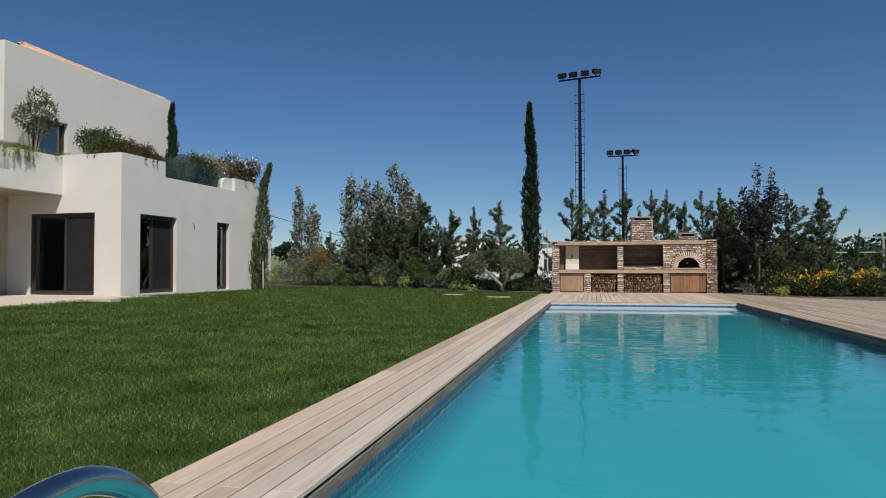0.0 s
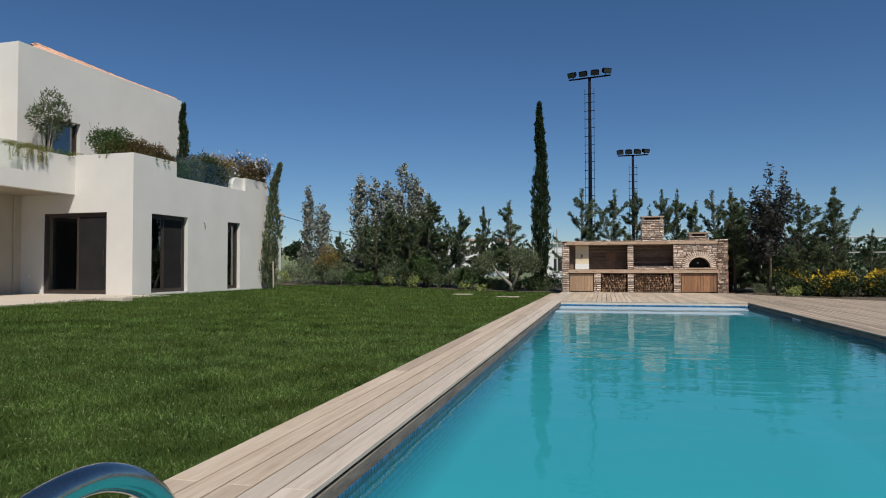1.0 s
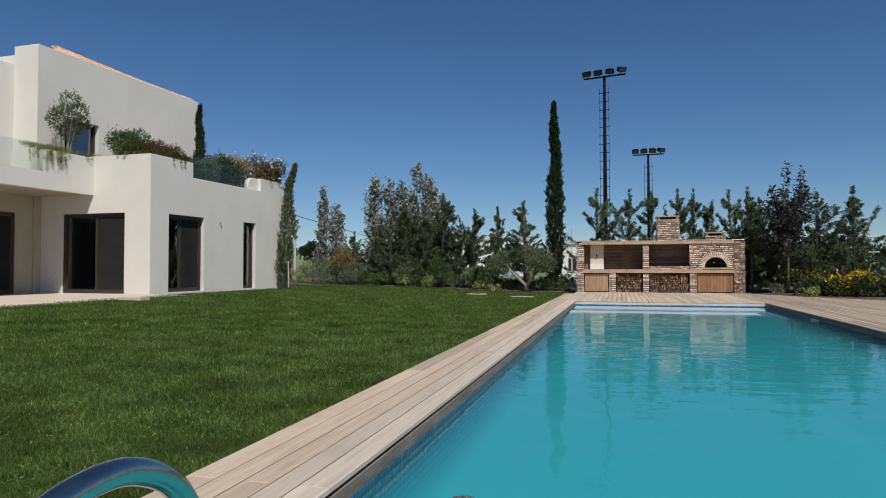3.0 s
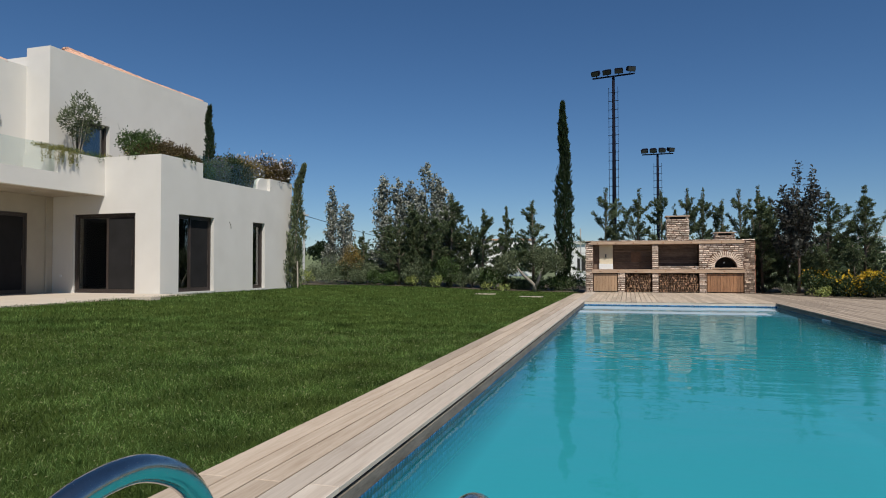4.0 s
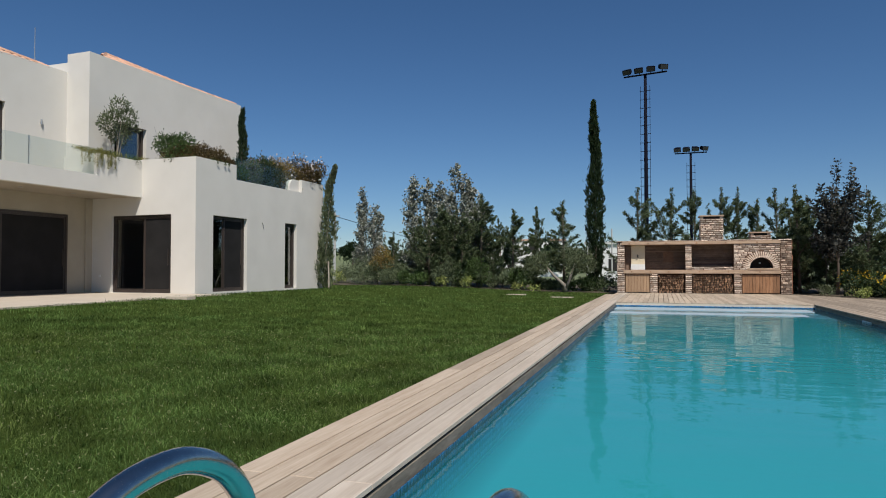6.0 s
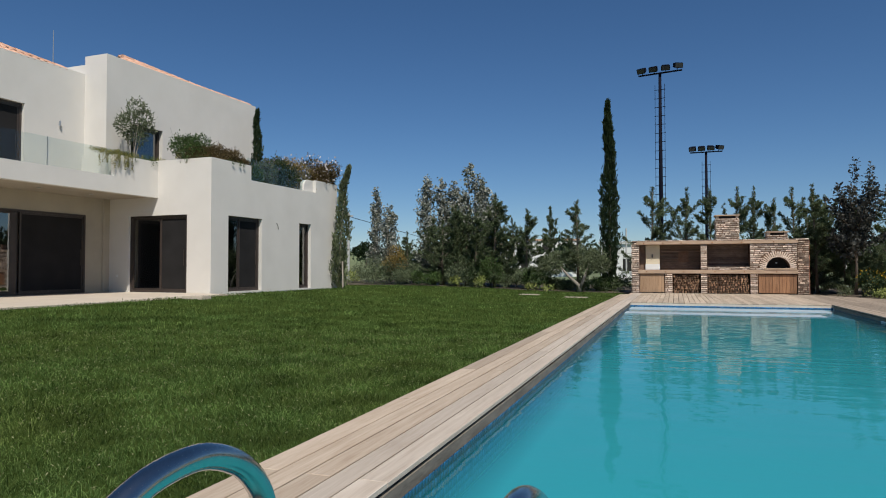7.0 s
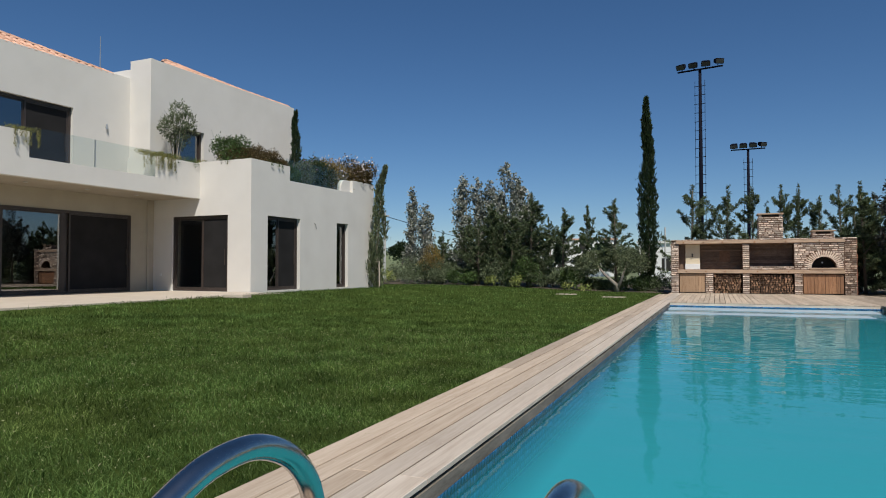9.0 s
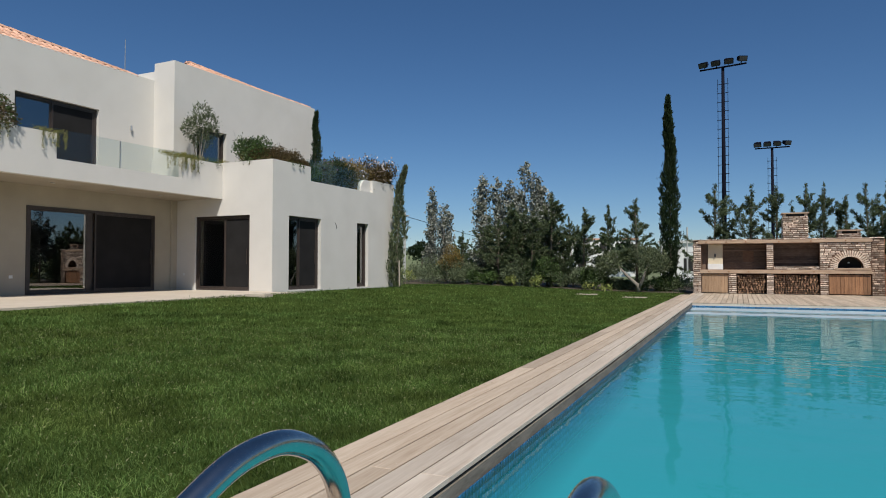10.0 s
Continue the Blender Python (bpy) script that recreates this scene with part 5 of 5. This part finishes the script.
def build_shrubs():
    rnd = random.Random(17)

    def bush(name, label, x, y, w, h, material, count, size, aspect=0.4, seed=0, flowers=None, fcount=0, fsize=0.05, z=None, host=None, group=""):
        r = random.Random(seed)
        lobes = [(r.uniform(-0.5, 0.5) * w, r.uniform(-0.3, 0.3) * w, h * r.uniform(0.3, 0.68), min(h * r.uniform(0.26, 0.40), 0.45 * w), 1.0) for _ in range(max(6, int(7 * w / max(h, 0.3))))]
        crowns = [("foliage", cloud_mesh("foliage", seed, lobes, count, size, aspect, material))]
        if flowers:
            crowns.append(("blossom", cloud_mesh("blossom", seed + 1, [(a, b - 0.02, c + (0.16 if flowers is BLOSSOM else 0.04), d * 1.02, e) for a, b, c, d, e in lobes], fcount, fsize, 0.8, flowers, shell=0.85)))
        m = pose(x, y, lawn_or_bed(x, y) if z is None else z, 0, 0, r.uniform(-12, 12))
        t = tree(name, label, "bush", host @ m if host else m, None, BARK, crowns, group)
        return t

    bed = "shrubs in the boundary bed"
    # understorey along the bed
    for i, x in enumerate(np.arange(-12.8, -1.8, 0.85)):
        bush("shrub", "dense dark green shrub under the boundary trees", float(x) + rnd.uniform(-0.2, 0.2), (29.3 if not -5.8 < x < -2.9 else 29.9) + rnd.uniform(-0.2, 0.9), 1.2, rnd.uniform(0.7, 1.35) * (0.5 if -5.8 < x < -2.9 else 1.0), (CONIFER, SAGE, SHRUB)[i % 3], 2400, 0.085, 0.42, 200 + i, group=bed)
    for i, x in enumerate(np.arange(7.1, 14.5, 0.8)):
        bush("shrub", "dense dark green shrub beside the deck", float(x), max(20.0, 29.0 - 0.95 * (x - 5.0)) + rnd.uniform(0, 0.7), 1.2, rnd.uniform(0.7, 1.2), DEEP, 2600, 0.085, 0.42, 240 + i, group=bed)
    # yellow broom
    for i, (x, y, w, h) in enumerate(((7.05, 28.0, 0.9, 1.2), (7.9, 27.0, 1.1, 0.95), (9.45, 26.1, 0.95, 0.9), (10.5, 25.4, 0.7, 0.7))):
        bush("broom_bush", "green broom bush covered in golden yellow flowers", x, y, w, h, SHRUB, 1700, 0.08, 0.3, 300 + 2 * i, BROOM, (220, 1500, 1400, 900)[i], 0.07, group="flowering broom by the deck")
    bush("shrub", "low pale yellow flowering plant at the deck edge", 6.6, 26.6, 0.5, 0.42, LIME, 420, 0.06, 0.7, 330)
    bush("shrub", "low grey shrub at the deck edge", 5.7, 27.9, 0.5, 0.5, OLIVE, 500, 0.06, 0.4, 331)
    for i, (x, y, w, h) in enumerate(((-9.45, 28.75, 0.3, 0.62), (-8.3, 28.75, 0.3, 0.68), (-5.9, 28.7, 0.4, 0.34), (-5.2, 28.7, 0.5, 0.28), (-14.9, 28.9, 0.7, 0.75))):
        bush("shrub", "small lime-yellow variegated shrub at the lawn edge", x, y, w, h, LIME, (190, 210, 110, 130, 330)[i], 0.085, 0.55, 340 + i)
    bush("shrub", "tall rusty brown shrub below the poplars", -13.0, 29.8, 0.8, 2.3, RUSTY, 2600, 0.075, 0.4, 350)
    for i, (x, y, w, h) in enumerate(((-14.6, 30.6, 1.0, 1.5), (-13.9, 29.9, 0.8, 1.1), (-12.3, 29.4, 0.7, 0.7), (-15.6, 31.2, 0.9, 1.0))):
        bush("shrub", "soft grey-green shrub below the poplars", x, y, w, h, SAGE, 2200, 0.075, 0.35, 351 + i)
    # roof and balcony planting
    H = HOUSE.matrix_world
    bush("planter_bush", "round reddish green bush spilling over the parapet", -1.3, 0.55, 0.95, 1.08, SHRUB, 5200, 0.08, 0.35, 360, z=4.25, host=H)
    for i, (x, y, w, h) in enumerate(((-0.9, 0.5, 0.8, 0.78), (-0.62, 0.95, 0.8, 0.84), (-0.52, 1.35, 0.7, 0.72), (-0.42, 1.75, 0.55, 0.5))):
        bush("planter_bush", "low reddish brown bush spilling over the parapet", x, y, w, h, RED_LEAF, 3000, 0.065, 0.4, 390 + 2 * i, z=4.22, host=H)
    bush("planter_bush", "low green planting behind the balcony parapet", -1.55, 0.5, 0.8, 0.45, LIME, 260, 0.06, 0.5, 364, z=4.2, host=H)
    for i, y in enumerate((-1.55, -1.15, -0.7, -0.25, 0.2)):
        bush("planter_bush", "low yellowish green planting behind the balcony parapet", -2.42, max(y, -1.3), 0.6, 0.36, TRAILING if i % 2 == 0 else SHRUB, 900, 0.05, 0.3, 460 + i, z=4.22, host=H)
    bush("planter_bush", "flowering shrub at the end of the balcony", -2.6, -6.95, 0.8, 0.95, RED_LEAF, 2200, 0.07, 0.45, 368, SHRUB, 900, 0.06, z=4.2, host=H)
    for i, (x, y, w, h, mat, fl) in enumerate(((-0.75, 2.9, 0.6, 1.1, SHRUB, None), (-0.8, 3.7, 0.8, 1.25, OLIVE, MAUVE), (-0.9, 4.6, 1.0, 1.5, DEEP, None), (-0.85, 5.7, 1.1, 1.8, RUSTY, BLOSSOM), (-0.8, 6.6, 1.0, 2.0, RED_LEAF, BLOSSOM), (-0.6, 7.25, 0.8, 1.95, RED_LEAF, BLOSSOM), (-0.8, 2.35, 0.5, 0.75, OLIVE, None))):
        bush("terrace_shrub", "flowering shrub on the roof terrace behind glass", x, y, w, h, mat, 5200, 0.08, 0.4, 370 + 2 * i, fl, 110 if fl is MAUVE else 190, 0.085, z=3.72, host=H, group="shrubs on the roof terrace")
    # small olive on the balcony
    bm = bmesh.new()
    rng = np.random.default_rng(400)
    for i in range(6):
        a = rng.uniform(0, math.tau)
        tube(bm, ((0, 0, 0), (math.cos(a) * 0.10, math.sin(a) * 0.14, 0.5), (math.cos(a) * 0.22, math.sin(a) * 0.30, 1.05)), (0.022, 0.016, 0.006), 5, False)
    me = cloud_mesh("crown", 401, ((0, -0.05, 1.0, 0.36, 0.9), (0.05, 0.34, 1.22, 0.26, 0.8), (0, -0.32, 0.95, 0.24, 0.9), (0.05, 0.05, 1.42, 0.24, 0.8), (0, 0.5, 0.98, 0.2, 0.7), (0, 0.12, 0.72, 0.26, 0.7)), 2500, 0.08, 0.3, OLIVE)
    tree("olive_tree", "small grey-green olive growing on the balcony", "tree", H @ pose(-2.75, -0.38, 4.2, 0, 0, 0) @ Matrix.Diagonal((1.1, 1.1, 1.32, 1)), bm, PALE_BARK, (("crown", me),))
    # trailing plants over the balcony edge
    for j, (y0, y1, x) in enumerate(((-2.3, -1.1, -2.04), (-7.3, -5.45, -2.04), (0.15, 1.75, 0.03))):
        rng = np.random.default_rng(410 + j)
        plant = tagged(new("trailing_plant"), "trailing green plant hanging over the white parapet", "plant")
        plant.matrix_world = H.copy()
        for _ in range((20, 10, 3)[j]):
            y, drop = rng.uniform(y0, y1), rng.uniform(0.08, 0.5 if j < 2 else 0.12)
            n, m = int(20 + drop * 150), 60
            u = rng.random(n)
            hang = np.stack([x + 0.03 + rng.normal(size=n) * 0.015, y + rng.normal(size=n) * 0.02, 4.43 - u * drop], 1)
            mat = np.stack([x - 0.02 - rng.random(m) * 0.35, y + rng.normal(size=m) * 0.06, 4.40 + rng.random(m) * 0.10], 1)
            way = np.concatenate([rng.normal(size=(n, 3)) * 0.5 + np.array((0.2, 0, -1)), rng.normal(size=(m, 3)) * 0.5 + np.array((0.3, 0, 0.3))])
            ln = rng.uniform(0.03, 0.06, n + m)
            ob = new("strand", leaf_mesh("strand", np.concatenate([hang, mat]), way, ln, ln * 0.35, (TRAILING, TRAILING, SHRUB)[j], rng))
            ob.parent = plant
            tagged(ob, kind="stuff")


build_trees()
build_shrubs()


# ---- floodlights, fence, distance ----
def build_mast(x, y, top, arm, n, ladder):
    mast = tagged(new("floodlight_mast"), "tall dark steel mast with a row of floodlights", "floodlight")
    mast.matrix_world = pose(x, y, -0.16, 0, 0, -13 if arm > 3.5 else -3)
    h = top + 0.16
    part("pole", tube(bmesh.new(), ((0, 0, 0), (0, 0, h * 0.5), (0, 0, h)), (0.20, 0.16, 0.12), 14), STEEL, mast, smooth=True)
    part("crossarm", boxes((-arm / 2, arm / 2, -0.06, 0.06, h - 0.06, h + 0.06), bevel=0.01), STEEL, mast)
    for i in range(n):
        u = -arm / 2 + arm * (i + 0.35) / (n - 0.3)
        lamp = new("floodlight")
        lamp.parent = mast
        lamp.matrix_basis = pose(u, -0.1, h + 0.42, 28 if i < n - 1 else 18, 0, (-8, 0, 14, 38, 30)[i])
        bm = boxes((-0.37, 0.37, -0.30, 0.30, -0.22, 0.24))
        for q in bm.verts:
            if q.co.y > 0:
                q.co.x *= 0.75
                q.co.z *= 0.7
        bmesh.ops.bevel(bm, geom=bm.edges[:], offset=0.03, segments=2, affect="EDGES")
        part("housing", bm, STEEL, lamp)
        part("lens", boxes((-0.31, 0.31, -0.312, -0.301, -0.17, 0.18)), LAMP_GLASS, lamp)
        part("bracket", boxes((-0.03, 0.03, -0.03, 0.03, -0.36, -0.12)), STEEL, lamp)
    if ladder:
        bm = bmesh.new()
        for s in (-1, 1):
            tube(bm, ((s * 0.40, -0.1, 2.0), (s * 0.40, -0.1, h - 1.0)), 0.018, 5)
        part("ladder_rails", bm, STEEL, mast)
        z = 3.0
        while z < h - 0.9:
            part("rung", tube(bmesh.new(), ((-0.46, -0.1, z), (0.46, -0.1, z)), 0.026, 5), STEEL, mast)
            z += 0.75


build_mast(-1.13, 60.0, 17.8, 3.7, 4, True)
build_mast(3.12, 75.0, 13.2, 3.2, 4, True)


def build_fence():
    fence = tagged(new("fence"), "pale metal sports-court fence with dark posts", "fence")
    for x0 in np.arange(7.57, 28.6, 3.0):
        x0 = float(x0)
        part("post", tube(bmesh.new(), ((x0, 36, -0.16), (x0, 36, 2.5)), 0.05, 8), GREY_POST, fence)
        for z in (2.47, 1.75):
            part("rail", tube(bmesh.new(), ((x0 + 0.04, 36, z), (x0 + 2.96, 36, z)), 0.03, 8), GREY_POST, fence)


build_fence()


def build_distance():
    # utility pole and wire
    pole = tagged(new("utility_pole"), "grey utility pole carrying one sagging wire", "pole")
    part("post", tube(bmesh.new(), ((-23.25, 45, -0.16), (-23.2, 45, 5.2)), (0.12, 0.08), 10), GREY_POST, pole)
    pts = [(-23.2 - 4.4 * s, 45 + 55 * s, 4.93 - 1.4 * s - 0.25 * math.sin(math.pi * s)) for s in np.linspace(0, 1, 14)]
    part("wire", tube(bmesh.new(), pts, 0.022, 5), STEEL, pole)
    part("bracket", boxes((-23.55, -22.85, 44.95, 45.05, 4.9, 5.0)), GREY_POST, pole)
    post = tagged(new("lattice_pole"), "thin grey pole with cross wires before a white building", "pole")
    part("post", tube(bmesh.new(), ((-3.38, 50, -0.16), (-3.38, 50, 3.9)), (0.06, 0.05), 8), GREY_POST, post)
    for z in (2.1, 2.9):
        part("crossbar", tube(bmesh.new(), ((-4.4, 50, z), (-2.4, 50, z)), 0.03, 6), GREY_POST, post)
    # white buildings
    def block(label, x, y, w, d, h, storeys, turn=0):
        b = tagged(new("far_house"), label, "house")
        b.matrix_world = pose(x, y, -0.16, 0, 0, turn)
        part("wall", boxes((-w / 2, w / 2, 0, d, 0, h)), WHITE_PAINT, b)
        part("roof", boxes((-w / 2 - 0.2, w / 2 + 0.2, -0.2, d + 0.2, h, h + 0.2)), TERRACOTTA if storeys > 1 else WHITE_PAINT, b)
        for s in range(storeys):
            for i in range(max(2, int(w / 2.4))):
                u = -w / 2 + w * (i + 0.5) / max(2, int(w / 2.4))
                z = h * s / storeys + 0.9
                win = new("window")
                win.parent = b
                part("pane", boxes((u - 0.4, u + 0.4, -0.02, 0.1, z, z + 1.1)), NEAR_BLACK, win)
                part("sill", boxes((u - 0.5, u + 0.5, -0.08, 0.0, z - 0.08, z)), WHITE_PAINT, win)
    block("white flat-roofed building beyond the trees", -4.7, 60, 3.0, 8, 3.3, 1)
    block("white house with a tiled roof among far trees", -17.0, 92, 9, 8, 5.0, 2, 10)
    block("white house with a tiled roof among far trees", -31.0, 120, 10, 8, 5.6, 2, -8)
    # hills
    for k, (y, h, z0) in enumerate(((170, 7.5, -1), (330, 16, -2), (700, 32, -4))):
        rng = np.random.default_rng(600 + k)
        ph = rng.uniform(0, 6, 4)
        v, f = [], []
        n, m = 70, 6
        for i in range(n + 1):
            x = -y * 2.2 + i / n * y * 4.4
            top = h * (0.62 + 0.22 * math.sin(x / y * 5 + ph[0]) + 0.12 * math.sin(x / y * 13 + ph[1]) + 0.05 * math.sin(x / y * 31 + ph[2]))
            for j in range(m + 1):
                s = j / m
                v.append((x, y + s * y * 0.35, z0 + (top - z0) * (s * s * (3 - 2 * s))))
        for i in range(n):
            for j in range(m):
                a = i * (m + 1) + j
                f.append((a, a + m + 1, a + m + 2, a + 1))
        ob = new("hill", sheet_mesh("hill", v, f, FIELD))
        ob.data.shade_smooth()
        tagged(ob, "low green and dry far hill", "hill", kind="structure")
    # far woods
    rng = np.random.default_rng(640)
    lobes = []
    for i in range(150):
        y = rng.uniform(70, 230)
        x = rng.uniform(-0.95, 0.75) * y
        if -9 < x < 1 and y < 110 or -0.57 < x / y < -0.42 and y < 170:
            continue
        s = rng.uniform(1.4, 3.2) * (0.6 + y / 260)
        z = 0.3 if y < 170 else 3.0
        for q in range(3):
            lobes.append((x + rng.normal() * s * 0.6, y + rng.normal(), z + s * rng.uniform(0.5, 1.1), s * rng.uniform(0.55, 0.9), 0.85))
    ob = new("far_trees", cloud_mesh("far_trees", 641, lobes, 42000, 0.75, 0.6, CYPRESS))
    tagged(ob, "dark far trees scattered over the fields", "trees", kind="stuff")
    bm = tube(bmesh.new(), ((0, 0, 0), (0.1, 0, 2.0), (0, 0, 5.0)), (0.3, 0.24, 0.1), 8)
    me = cloud_mesh("crown", 642, ((-2.4, 0, 4.8, 1.4, 0.8), (0.0, 0, 5.6, 1.8, 0.8), (2.2, 0, 5.0, 1.5, 0.8), (0.3, 0, 4.4, 1.6, 0.7)), 4200, 0.42, 0.7, CYPRESS)
    tree("far_tree", "round dark tree alone in the far field", "tree", pose(-57.9, 120, 0.8) @ Matrix.Diagonal((0.75, 0.75, 0.75, 1)), bm, BARK, (("crown", me),))
    # stepping slabs in the lawn
    for x, y, w, d, yaw in ((-5.25, 24.9, 0.75, 0.5, 4), (-3.4, 24.15, 0.8, 0.5, -3), (-11.2, 13.55, 0.6, 0.35, 2)):
        p = part("stepping_slab", boxes((-w / 2, w / 2, -d / 2, d / 2, -0.09 if x < -10 else -0.02, 0.012), bevel=0.006), PAVING)
        p.matrix_world = pose(x, y, lawn_height(x, y) + (0.062 if x < -10 else 0.008), 0, 0, yaw)
        tagged(p, "pale stone slab set in the lawn", "paving slab", "slabs in the lawn")


build_distance()
